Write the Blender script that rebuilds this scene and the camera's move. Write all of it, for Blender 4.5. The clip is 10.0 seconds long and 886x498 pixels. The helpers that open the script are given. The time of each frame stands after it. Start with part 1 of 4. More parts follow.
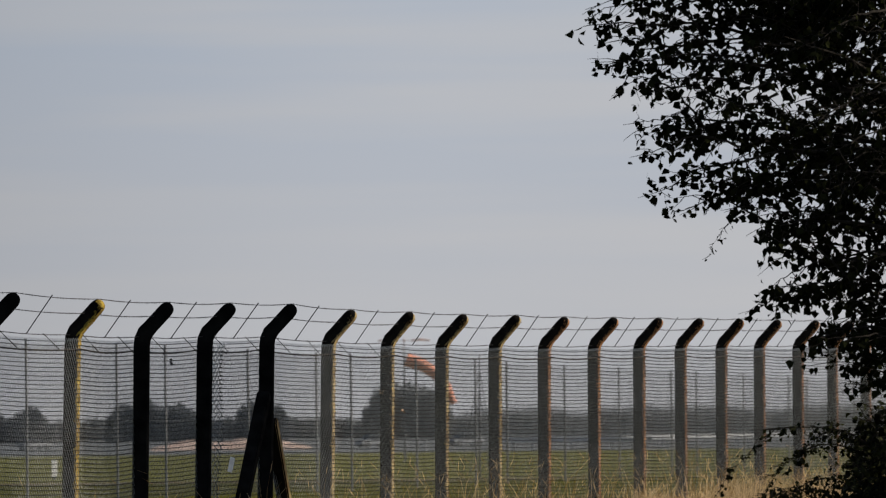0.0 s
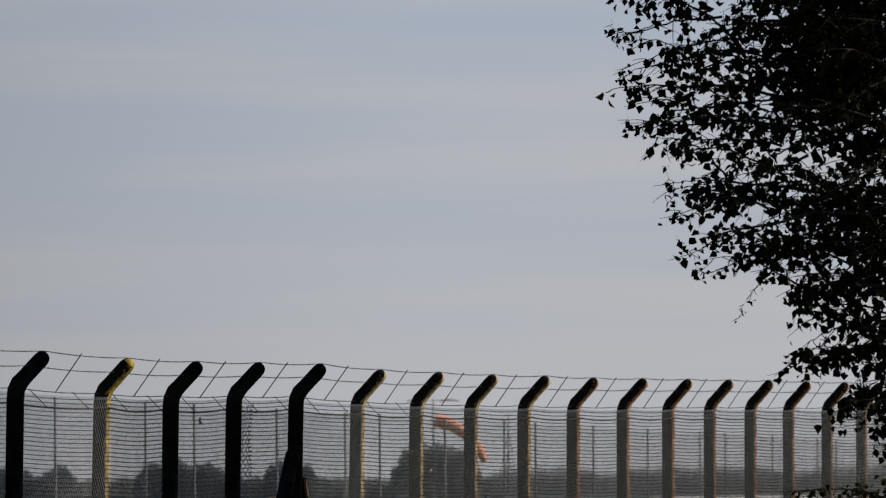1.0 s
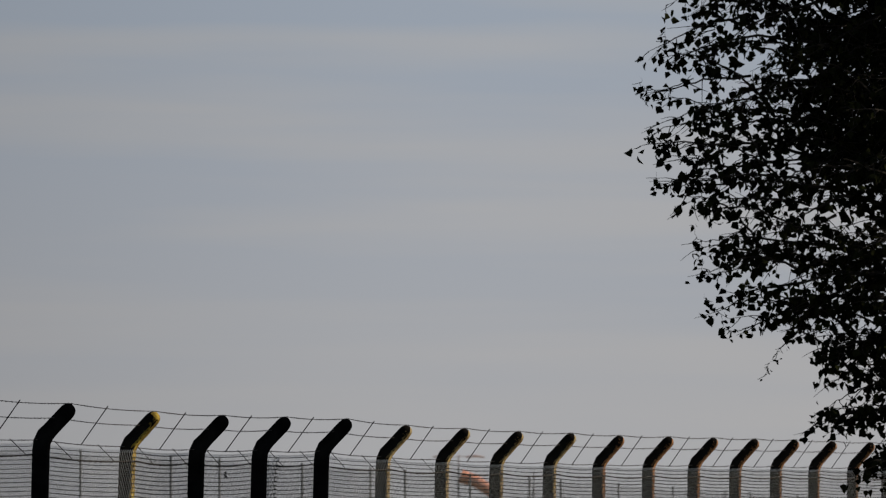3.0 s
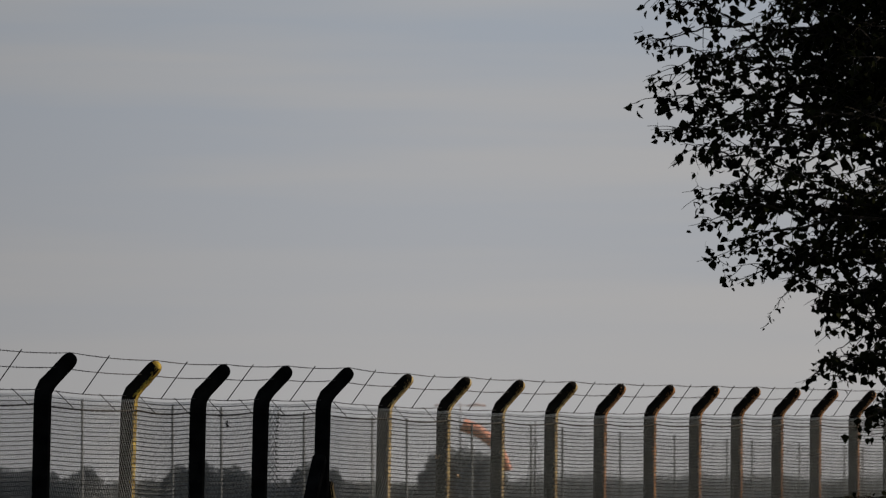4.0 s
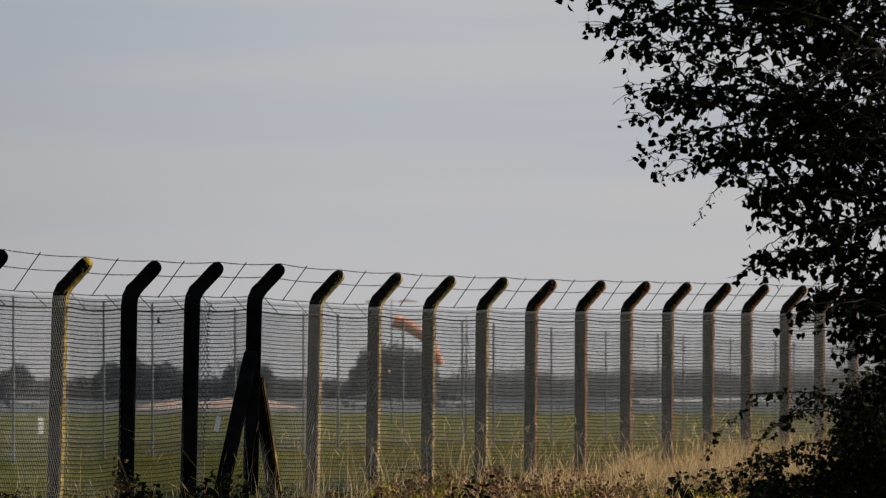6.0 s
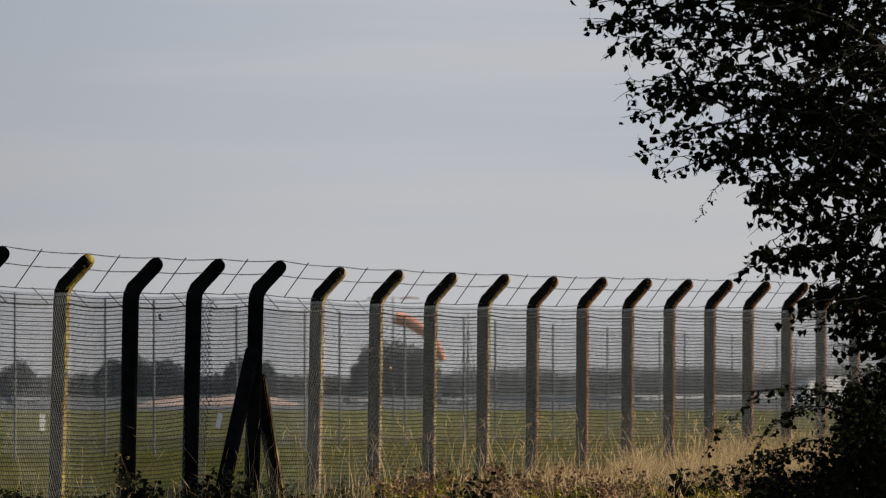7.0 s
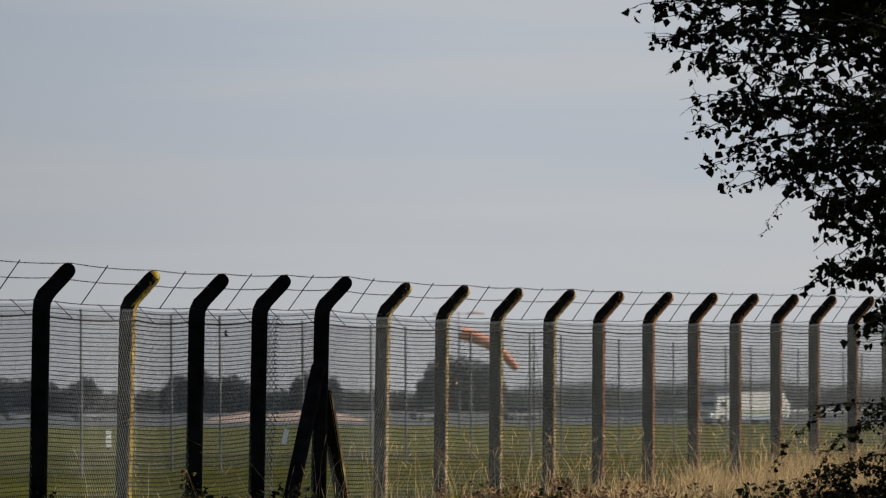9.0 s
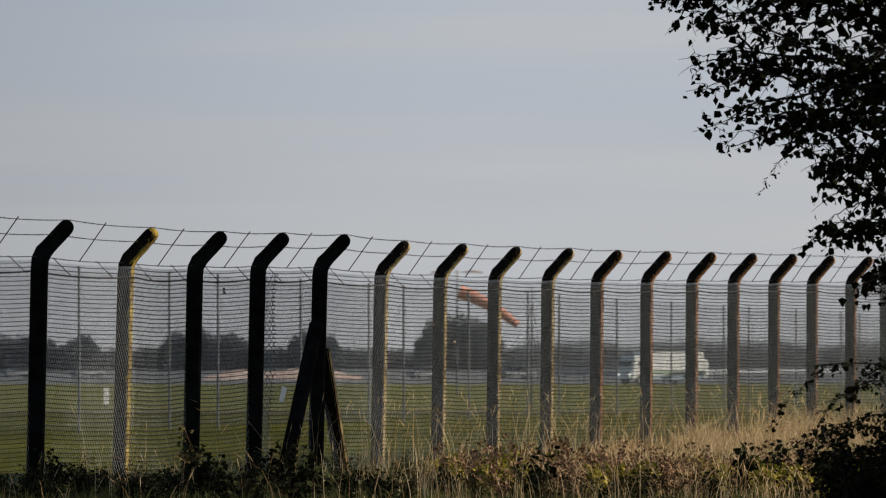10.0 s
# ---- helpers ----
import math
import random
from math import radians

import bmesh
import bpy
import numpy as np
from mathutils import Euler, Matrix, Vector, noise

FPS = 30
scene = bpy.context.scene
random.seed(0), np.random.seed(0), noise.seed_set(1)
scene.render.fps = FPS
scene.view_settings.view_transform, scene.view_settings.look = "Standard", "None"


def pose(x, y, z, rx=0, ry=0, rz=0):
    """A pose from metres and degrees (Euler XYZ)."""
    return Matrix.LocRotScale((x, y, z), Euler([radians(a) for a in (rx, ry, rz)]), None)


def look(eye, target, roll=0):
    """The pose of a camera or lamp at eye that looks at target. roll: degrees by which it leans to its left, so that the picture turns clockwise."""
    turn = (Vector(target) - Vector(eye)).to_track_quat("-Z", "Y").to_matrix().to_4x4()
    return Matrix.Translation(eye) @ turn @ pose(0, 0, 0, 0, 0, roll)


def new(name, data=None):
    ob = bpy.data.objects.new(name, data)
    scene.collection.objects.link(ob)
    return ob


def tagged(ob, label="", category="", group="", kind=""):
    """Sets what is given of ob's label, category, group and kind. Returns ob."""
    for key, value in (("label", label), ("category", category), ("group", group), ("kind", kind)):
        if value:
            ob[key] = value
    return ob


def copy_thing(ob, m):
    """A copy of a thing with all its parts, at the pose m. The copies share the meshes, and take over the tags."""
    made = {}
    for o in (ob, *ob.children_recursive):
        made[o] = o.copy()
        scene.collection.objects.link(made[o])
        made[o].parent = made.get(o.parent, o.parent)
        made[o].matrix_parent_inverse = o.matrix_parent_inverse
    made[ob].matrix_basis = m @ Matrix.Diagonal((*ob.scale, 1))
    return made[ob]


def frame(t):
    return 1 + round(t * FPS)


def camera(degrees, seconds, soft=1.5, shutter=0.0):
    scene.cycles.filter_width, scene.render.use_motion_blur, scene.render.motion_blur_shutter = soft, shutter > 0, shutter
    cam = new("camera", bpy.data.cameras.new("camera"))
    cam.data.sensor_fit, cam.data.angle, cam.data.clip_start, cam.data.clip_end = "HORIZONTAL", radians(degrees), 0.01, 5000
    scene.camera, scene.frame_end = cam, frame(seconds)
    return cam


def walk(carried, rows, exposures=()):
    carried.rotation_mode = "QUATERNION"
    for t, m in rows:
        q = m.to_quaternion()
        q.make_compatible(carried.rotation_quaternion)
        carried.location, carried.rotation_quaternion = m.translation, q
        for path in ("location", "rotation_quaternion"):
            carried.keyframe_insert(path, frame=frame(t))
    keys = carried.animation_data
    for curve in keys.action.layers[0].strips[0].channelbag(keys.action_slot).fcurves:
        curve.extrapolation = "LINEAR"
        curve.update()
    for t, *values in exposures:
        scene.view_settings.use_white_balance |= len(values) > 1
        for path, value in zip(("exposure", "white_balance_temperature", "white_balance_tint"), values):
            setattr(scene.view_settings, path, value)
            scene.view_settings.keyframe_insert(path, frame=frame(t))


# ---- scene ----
cam = camera(5.507, 10.0, soft=1.15)
EYE = 1.52
# a long lens focused on the near posts
cam.data.dof.use_dof = True
cam.data.dof.focus_distance = 97.0
cam.data.dof.aperture_fstop = 9.5
# seconds, turn to the left, tilt up, lean to the right
PATH = [
    (0.0, -0.3253, 0.9985, 0.644),
    (0.5, -0.2732, 1.0976, 0.511),
    (1.0, -0.1463, 1.3752, 0.387),
    (1.5, -0.0930, 1.6787, 0.276),
    (2.0, -0.0335, 1.7671, -0.039),
    (2.2, 0.0177, 1.7825, -0.069),
    (3.3, 0.0330, 1.7088, -0.250),
    (3.5, 0.0763, 1.7070, -0.315),
    (4.0, 0.0196, 1.4056, -0.064),
    (4.5, -0.1377, 1.2571, 0.314),
    (5.0, -0.2368, 1.0264, 0.096),
    (5.5, -0.3698, 0.8853, 0.037),
    (5.7, -0.4126, 0.8288, 0.077),
    (6.8, -0.3780, 0.6807, -0.020),
    (7.0, -0.3979, 0.7384, 0.054),
    (7.5, -0.4984, 0.8281, -0.071),
    (8.0, -0.5390, 0.7999, 0.311),
    (8.5, -0.1991, 0.8186, 0.281),
    (9.0, 0.0130, 0.8352, 0.229),
    (9.5, -0.0074, 0.6797, 0.303),
    (10.0, 0.0, 0.5765, 0.0),
]
# seconds, stops, kelvin, tint
EXPOSURES = [(0.0, 0.03, 6500, 10), (1.5, -0.14, 6450, 10), (2.0, -0.2, 6450, 9), (3.5, -0.34, 6800, 10), (4.5, -0.25, 6850, 10), (5.5, -0.03, 6750, 10), (7.0, 0.08, 6620, 9.5), (7.6, 0.08, 6480, 8), (10.0, 0.06, 6480, 8)]
walk(cam, [(t, pose(0, 0, EYE, 90 + pitch, roll, yaw)) for t, yaw, pitch, roll in PATH], EXPOSURES)

# ---- daylight ----
SUN_AZ, SUN_EL = 84.0, 34.0
world = bpy.data.worlds.new("sky")
scene.world = world
world.use_nodes = True
wn, wl = world.node_tree.nodes, world.node_tree.links
wn.clear()
w_out = wn.new("ShaderNodeOutputWorld")
w_bg = wn.new("ShaderNodeBackground")
w_sky = wn.new("ShaderNodeTexSky")
w_sky.sky_type = "NISHITA"
w_sky.sun_disc = False
w_sky.sun_elevation, w_sky.sun_rotation = radians(SUN_EL), radians(SUN_AZ)
w_sky.air_density, w_sky.dust_density, w_sky.ozone_density = 1.0, 1.5, 1.5
w_co = wn.new("ShaderNodeTexCoord")
w_map = wn.new("ShaderNodeMapping")
w_map.inputs["Scale"].default_value = (9.0, 9.0, 130.0)
w_map.inputs["Rotation"].default_value = (0.0, radians(0.6), 0.0)
w_cloud = wn.new("ShaderNodeTexNoise")
w_cloud.inputs["Scale"].default_value = 1.0
w_cloud.inputs["Detail"].default_value = 3.0
w_ramp = wn.new("ShaderNodeValToRGB")
w_ramp.color_ramp.elements[0].position, w_ramp.color_ramp.elements[1].position = 0.42, 0.71
w_ramp.color_ramp.elements[0].color = (0.0, 0.0, 0.0, 1)
w_ramp.color_ramp.elements[1].color = (0.8, 0.8, 0.8, 1)
w_low = wn.new("ShaderNodeMapRange")
w_low.inputs["From Min"].default_value, w_low.inputs["From Max"].default_value = 0.0, 0.055
w_air = wn.new("ShaderNodeMixRGB")
w_air.inputs["Color1"].default_value = (0.482, 0.487, 0.508, 1)
w_air.inputs["Color2"].default_value = (0.385, 0.445, 0.54, 1)
w_streak = wn.new("ShaderNodeMixRGB")
w_streak.inputs["Color2"].default_value = (0.508, 0.508, 0.522, 1)
w_sep = wn.new("ShaderNodeSeparateXYZ")
w_haze = wn.new("ShaderNodeMapRange")
w_haze.interpolation_type = "SMOOTHSTEP"
w_haze.inputs["From Min"].default_value, w_haze.inputs["From Max"].default_value = 0.03, 0.3
w_haze.inputs["To Min"].default_value, w_haze.inputs["To Max"].default_value = 0.97, 0.1
w_scale = wn.new("ShaderNodeVectorMath")
w_scale.operation = "SCALE"
w_scale.inputs["Scale"].default_value = 1 / 0.085
w_mix = wn.new("ShaderNodeMixRGB")
# sky dimmed towards the left, standing in for the lens's edge falloff
w_side = wn.new("ShaderNodeMapRange")
w_side.interpolation_type = "SMOOTHSTEP"
w_side.inputs["From Min"].default_value, w_side.inputs["From Max"].default_value = -0.09, 0.01
w_side.inputs["To Min"].default_value, w_side.inputs["To Max"].default_value = 0.74, 1.0
w_falloff = wn.new("ShaderNodeVectorMath")
w_falloff.operation = "SCALE"
w_bg.inputs["Strength"].default_value = 0.085
wl.new(w_co.outputs["Generated"], w_map.inputs["Vector"])
wl.new(w_map.outputs["Vector"], w_cloud.inputs["Vector"])
wl.new(w_cloud.outputs["Fac"], w_ramp.inputs["Fac"])
wl.new(w_co.outputs["Generated"], w_sep.inputs["Vector"])
wl.new(w_sep.outputs["Z"], w_haze.inputs["Value"])
wl.new(w_haze.outputs["Result"], w_mix.inputs["Fac"])
wl.new(w_sep.outputs["Z"], w_low.inputs["Value"])
wl.new(w_low.outputs["Result"], w_air.inputs["Fac"])
wl.new(w_ramp.outputs["Color"], w_streak.inputs["Fac"])
wl.new(w_air.outputs["Color"], w_streak.inputs["Color1"])
wl.new(w_streak.outputs["Color"], w_scale.inputs[0])
wl.new(w_sep.outputs["X"], w_side.inputs["Value"])
wl.new(w_scale.outputs["Vector"], w_falloff.inputs[0])
wl.new(w_side.outputs["Result"], w_falloff.inputs["Scale"])
wl.new(w_falloff.outputs["Vector"], w_mix.inputs["Color2"])
wl.new(w_sky.outputs["Color"], w_mix.inputs["Color1"])
wl.new(w_mix.outputs["Color"], w_bg.inputs["Color"])
wl.new(w_bg.outputs["Background"], w_out.inputs["Surface"])

sun_data = bpy.data.lights.new("sun", "SUN")
sun_data.energy, sun_data.angle, sun_data.color = 5.0, radians(0.5), (1.0, 0.9, 0.76)
sun = new("sun", sun_data)
az, el = radians(SUN_AZ), radians(SUN_EL)
SUN_WAY = Vector((math.sin(az) * math.cos(el), math.cos(az) * math.cos(el), math.sin(el)))
sun.matrix_basis = look(SUN_WAY * 50, (0, 0, 0))


# ---- materials ----
def mat(name, dark, light, scale=8.0, rough=0.85, metal=0.0, bump=0.0, fine=60.0, spread=(0.35, 0.65), island=0.0, spec=0.5, per_object=0.0, through_light=0.0):
    """Two-scale mottled surface: dark and light base colours mixed by coarse and fine noise."""
    m = bpy.data.materials.new(name)
    m.use_nodes = True
    n, l = m.node_tree.nodes, m.node_tree.links
    b = n["Principled BSDF"]
    b.inputs["Roughness"].default_value, b.inputs["Metallic"].default_value = rough, metal
    b.inputs["Specular IOR Level"].default_value = spec
    co = n.new("ShaderNodeTexCoord")
    a, c = n.new("ShaderNodeTexNoise"), n.new("ShaderNodeTexNoise")
    a.inputs["Scale"].default_value, a.inputs["Detail"].default_value = scale, 4.0
    c.inputs["Scale"].default_value, c.inputs["Detail"].default_value = fine, 3.0
    l.new(co.outputs["Object"], a.inputs["Vector"])
    l.new(co.outputs["Object"], c.inputs["Vector"])
    add = n.new("ShaderNodeMath")
    add.operation = "MULTIPLY_ADD"
    add.inputs[1].default_value = 0.35
    l.new(c.outputs["Fac"], add.inputs[0])
    sub = n.new("ShaderNodeMath")
    sub.operation = "SUBTRACT"
    sub.inputs[1].default_value = 0.175
    l.new(a.outputs["Fac"], sub.inputs[0])
    l.new(sub.outputs[0], add.inputs[2])
    value = add.outputs[0]
    for amount, node, socket in ((island, "ShaderNodeNewGeometry", "Random Per Island"), (per_object, "ShaderNodeObjectInfo", "Random")):
        if amount:
            g = n.new(node)
            extra = n.new("ShaderNodeMath")
            extra.operation = "MULTIPLY_ADD"
            extra.inputs[1].default_value = amount
            l.new(g.outputs[socket], extra.inputs[0])
            shift = n.new("ShaderNodeMath")
            shift.operation = "SUBTRACT"
            shift.inputs[1].default_value = amount / 2
            l.new(value, shift.inputs[0])
            l.new(shift.outputs[0], extra.inputs[2])
            value = extra.outputs[0]
    r = n.new("ShaderNodeValToRGB")
    r.color_ramp.elements[0].position, r.color_ramp.elements[1].position = spread
    r.color_ramp.elements[0].color, r.color_ramp.elements[1].color = (*dark, 1), (*light, 1)
    l.new(value, r.inputs["Fac"])
    l.new(r.outputs["Color"], b.inputs["Base Color"])
    if bump:
        bp = n.new("ShaderNodeBump")
        bp.inputs["Strength"].default_value, bp.inputs["Distance"].default_value = bump, 0.01
        l.new(c.outputs["Fac"], bp.inputs["Height"])
        l.new(bp.outputs["Normal"], b.inputs["Normal"])
    if through_light:
        tr, mx = n.new("ShaderNodeBsdfTranslucent"), n.new("ShaderNodeMixShader")
        mx.inputs[0].default_value = through_light
        l.new(r.outputs["Color"], tr.inputs["Color"])
        l.new(b.outputs[0], mx.inputs[1])
        l.new(tr.outputs[0], mx.inputs[2])
        l.new(mx.outputs[0], n["Material Output"].inputs["Surface"])
    return m


# post body coloured near black for its unlit front
M_POST = mat("unlit_weathered_concrete", (0.006, 0.0052, 0.0045), (0.019, 0.016, 0.013), 5, 0.95, bump=0.4, fine=90, spec=0.05)
# tree shade put into the concrete colour of some posts and a strut
M_POST_DARK = mat("shade_dark_concrete", (0.005, 0.005, 0.005), (0.013, 0.0125, 0.012), 5, 1.0, bump=0.4, fine=90, spec=0.0)
# lichen tints also hold the sunlit edge; far orange mimics lens colour fringing
M_LIT_FAR = mat("sunlit_orange_lichen", (0.12, 0.058, 0.024), (0.34, 0.17, 0.075), 9, 0.95, bump=0.3, fine=70, per_object=0.15, spec=0.1)
M_LIT_PALE = mat("sunlit_pale_concrete", (0.13, 0.08, 0.032), (0.38, 0.29, 0.135), 9, 0.95, bump=0.3, fine=70, per_object=0.15, spec=0.1)
M_LIT_LICHEN = mat("sunlit_yellow_lichen", (0.16, 0.105, 0.022), (0.5, 0.36, 0.06), 9, 0.95, bump=0.3, fine=70, per_object=0.15, spec=0.1)
M_LOOSE = mat("bright_wire", (0.3, 0.3, 0.295), (0.55, 0.55, 0.54), 3, 0.5, 0.3)
M_WIRE = mat("galvanised_wire", (0.25, 0.259, 0.264), (0.45, 0.464, 0.47), 3, 0.6, 0.1, spec=0.15)
# shade between interlocking hooks, put into a darker wire colour
M_HOOK = mat("shade_dark_wire_hook", (0.085, 0.085, 0.082), (0.19, 0.187, 0.18), 12, 0.85, 0.0, spec=0.1)
M_RUST = mat("rusty_barbed_wire", (0.02, 0.018, 0.017), (0.07, 0.055, 0.045), 30, 0.8, 0.2)
M_INNER = mat("grey_steel", (0.11, 0.113, 0.115), (0.19, 0.192, 0.195), 12, 0.6, 0.3)
M_INNER_WIRE = mat("pale_wire", (0.05, 0.05, 0.05), (0.11, 0.11, 0.11), 12, 0.6, 0.1)


def ground_material():
    """Olive grass near by, a bare track, paler mown grass beyond it, and past the far road tarmac greyed for haze."""
    m = mat("airfield_ground", (0.3, 0.3, 0.3), (0.8, 0.8, 0.8), 0.035, 0.95, fine=0.4, spread=(0.3, 0.7), spec=0.0)
    n, l = m.node_tree.nodes, m.node_tree.links
    ramp = [k for k in n if k.type == "VALTORGB"][0]
    co = [k for k in n if k.type == "TEX_COORD"][0]
    sep, wob, add = n.new("ShaderNodeSeparateXYZ"), n.new("ShaderNodeTexNoise"), n.new("ShaderNodeMath")
    wob.inputs["Scale"].default_value, wob.inputs["Detail"].default_value = 0.12, 3.0
    l.new(co.outputs["Object"], sep.inputs[0])
    l.new(co.outputs["Object"], wob.inputs["Vector"])
    add.operation = "MULTIPLY_ADD"
    add.inputs[1].default_value = 14.0
    l.new(wob.outputs["Fac"], add.inputs[0])
    l.new(sep.outputs["Y"], add.inputs[2])
    last = None
    # the last band's bluish grey holds haze as well as tarmac
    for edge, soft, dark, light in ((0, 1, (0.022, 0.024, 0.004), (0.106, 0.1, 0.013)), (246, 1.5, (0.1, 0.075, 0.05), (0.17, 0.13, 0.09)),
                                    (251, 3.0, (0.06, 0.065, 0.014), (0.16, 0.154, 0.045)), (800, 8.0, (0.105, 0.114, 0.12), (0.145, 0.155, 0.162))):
        tint = n.new("ShaderNodeMixRGB")
        tint.inputs["Color1"].default_value, tint.inputs["Color2"].default_value = (*dark, 1), (*light, 1)
        l.new(ramp.outputs["Color"], tint.inputs["Fac"])
        if last:
            step, mix = n.new("ShaderNodeMapRange"), n.new("ShaderNodeMixRGB")
            step.inputs["From Min"].default_value, step.inputs["From Max"].default_value = edge + 7, edge + 7 + soft
            l.new(add.outputs[0], step.inputs["Value"])
            l.new(step.outputs["Result"], mix.inputs["Fac"])
            l.new(last, mix.inputs["Color1"])
            l.new(tint.outputs["Color"], mix.inputs["Color2"])
            last = mix.outputs["Color"]
        else:
            last = tint.outputs["Color"]
    l.new(last, n["Principled BSDF"].inputs["Base Color"])
    return m


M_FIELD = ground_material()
M_VERGE = mat("verge_litter", (0.02, 0.018, 0.009), (0.11, 0.085, 0.04), 1.5, 0.95, fine=14, spec=0.0)
# leaf colour set below real foliage, so backlit darkness is painted in
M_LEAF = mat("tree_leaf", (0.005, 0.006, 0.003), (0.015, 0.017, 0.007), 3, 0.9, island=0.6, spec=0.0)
M_BARK = mat("dark_bark", (0.01, 0.009, 0.008), (0.035, 0.03, 0.025), 10, 0.95, bump=0.5, spec=0.1)
# bramble leaves are darkened against the light in the same way
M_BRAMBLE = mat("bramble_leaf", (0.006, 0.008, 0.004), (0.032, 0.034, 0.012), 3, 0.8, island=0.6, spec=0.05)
M_DRY = mat("dry_grass", (0.25, 0.16, 0.065), (0.85, 0.64, 0.37), 1.2, 0.9, island=0.7, spec=0.1, through_light=0.5)
M_STRAW = mat("bright_straw", (0.5, 0.32, 0.15), (0.92, 0.7, 0.42), 1.2, 0.85, island=0.7, spec=0.1, through_light=0.4)
M_GREENBLADE = mat("green_grass_blade", (0.05, 0.065, 0.02), (0.16, 0.16, 0.06), 1.2, 0.9, island=0.7, spec=0.1, through_light=0.4)
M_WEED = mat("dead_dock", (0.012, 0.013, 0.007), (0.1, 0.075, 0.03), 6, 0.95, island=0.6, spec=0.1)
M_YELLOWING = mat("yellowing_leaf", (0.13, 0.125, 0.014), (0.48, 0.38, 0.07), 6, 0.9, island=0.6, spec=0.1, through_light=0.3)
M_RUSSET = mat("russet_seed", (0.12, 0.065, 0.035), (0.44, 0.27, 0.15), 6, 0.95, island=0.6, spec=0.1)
# distance haze mixed into these foliage colours as pale grey-blue
M_HEDGE = mat("haze_tinted_hedge", (0.17, 0.186, 0.198), (0.22, 0.237, 0.249), 0.25, 0.95, island=0.4, fine=2, spec=0.0, through_light=0.5)
M_HAZY = mat("haze_tinted_belt", (0.235, 0.252, 0.264), (0.29, 0.308, 0.32), 0.25, 0.95, island=0.3, fine=2, spec=0.0, through_light=0.5)
M_COPSE = mat("haze_tinted_copse", (0.2, 0.217, 0.23), (0.25, 0.268, 0.281), 0.25, 0.95, island=0.4, fine=2, spec=0.0, through_light=0.5)
M_WOOD = mat("haze_tinted_wood", (0.065, 0.074, 0.084), (0.12, 0.131, 0.143), 0.25, 0.95, island=0.4, fine=2, spec=0.0, through_light=0.3)
M_MOUND = mat("pale_soil", (0.42, 0.3, 0.24), (0.6, 0.47, 0.4), 0.4, 0.95, fine=3, spec=0.0)
M_WHITE = mat("white_paint", (0.8, 0.79, 0.77), (0.88, 0.87, 0.85), 1, 0.4, fine=6)
M_BLUE = mat("blue_stripe_paint", (0.36, 0.46, 0.56), (0.45, 0.54, 0.63), 1, 0.4, fine=6)
M_GREENP = mat("green_stripe_paint", (0.3, 0.42, 0.25), (0.38, 0.5, 0.32), 1, 0.4, fine=6)
M_GLASS = mat("dark_vehicle_glass", (0.02, 0.025, 0.03), (0.04, 0.045, 0.05), 1, 0.08, fine=6)
M_TYRE = mat("tyre_rubber", (0.015, 0.015, 0.015), (0.03, 0.03, 0.03), 4, 0.9)
# sock orange lightened and pinked to carry the haze before it
M_ORANGE = mat("haze_pale_orange_fabric", (0.58, 0.22, 0.14), (0.78, 0.36, 0.25), 1.2, 0.85, fine=10, spec=0.1)
M_GREYMAST = mat("grey_mast_paint", (0.14, 0.145, 0.15), (0.22, 0.225, 0.23), 1.2, 0.6, fine=10)
M_MAST = mat("mast_paint", (0.55, 0.42, 0.4), (0.7, 0.58, 0.56), 1.2, 0.6, fine=10)
M_SIGN = mat("white_plastic", (0.7, 0.7, 0.68), (0.82, 0.82, 0.8), 12, 0.5, fine=60)
M_BARRIER = mat("pale_barrier", (0.26, 0.272, 0.28), (0.36, 0.37, 0.378), 0.4, 0.6, fine=3)
M_DEBRIS = mat("dead_leaf", (0.18, 0.12, 0.07), (0.4, 0.3, 0.2), 30, 0.9, fine=90)
M_BLACK = mat("black_plastic", (0.015, 0.015, 0.015), (0.03, 0.03, 0.03), 30, 0.6, fine=90)
M_LAMP = bpy.data.materials.new("headlight_glow")
M_LAMP.use_nodes = True
M_LAMP.node_tree.nodes["Principled BSDF"].inputs["Emission Color"].default_value = (1.0, 0.95, 0.85, 1)
M_LAMP.node_tree.nodes["Principled BSDF"].inputs["Emission Strength"].default_value = 1.5


# ---- mesh helpers ----
def part(name, bm, material, parent=None, label=""):
    """Links a bmesh as one mesh object, under a thing or a part."""
    me = bpy.data.meshes.new(name)
    bm.to_mesh(me)
    bm.free()
    me.materials.append(material)
    ob = new(name, me)
    if parent:
        ob.parent = parent
    return tagged(ob, label)


def raw(name, verts, faces, material, parent=None, smooth=False):
    me = bpy.data.meshes.new(name)
    me.from_pydata(verts, [], faces)
    me.materials.append(material)
    if smooth:
        me.polygons.foreach_set("use_smooth", [True] * len(me.polygons))
    me.update()
    ob = new(name, me)
    if parent:
        ob.parent = parent
    return ob


def empty(name, m=None):
    ob = new(name)
    if m is not None:
        ob.matrix_basis = m
    return ob


def box(bm, x0, x1, y0, y1, z0, z1, bevel=0.0):
    made = bmesh.ops.create_cube(bm, size=1)["verts"]
    for v in made:
        v.co = ((x0 + x1) / 2 + v.co.x * (x1 - x0), (y0 + y1) / 2 + v.co.y * (y1 - y0), (z0 + z1) / 2 + v.co.z * (z1 - z0))
    if bevel:
        edges = list({e for v in made for e in v.link_edges})
        bmesh.ops.bevel(bm, geom=edges, offset=bevel, segments=2, affect="EDGES")
    return bm


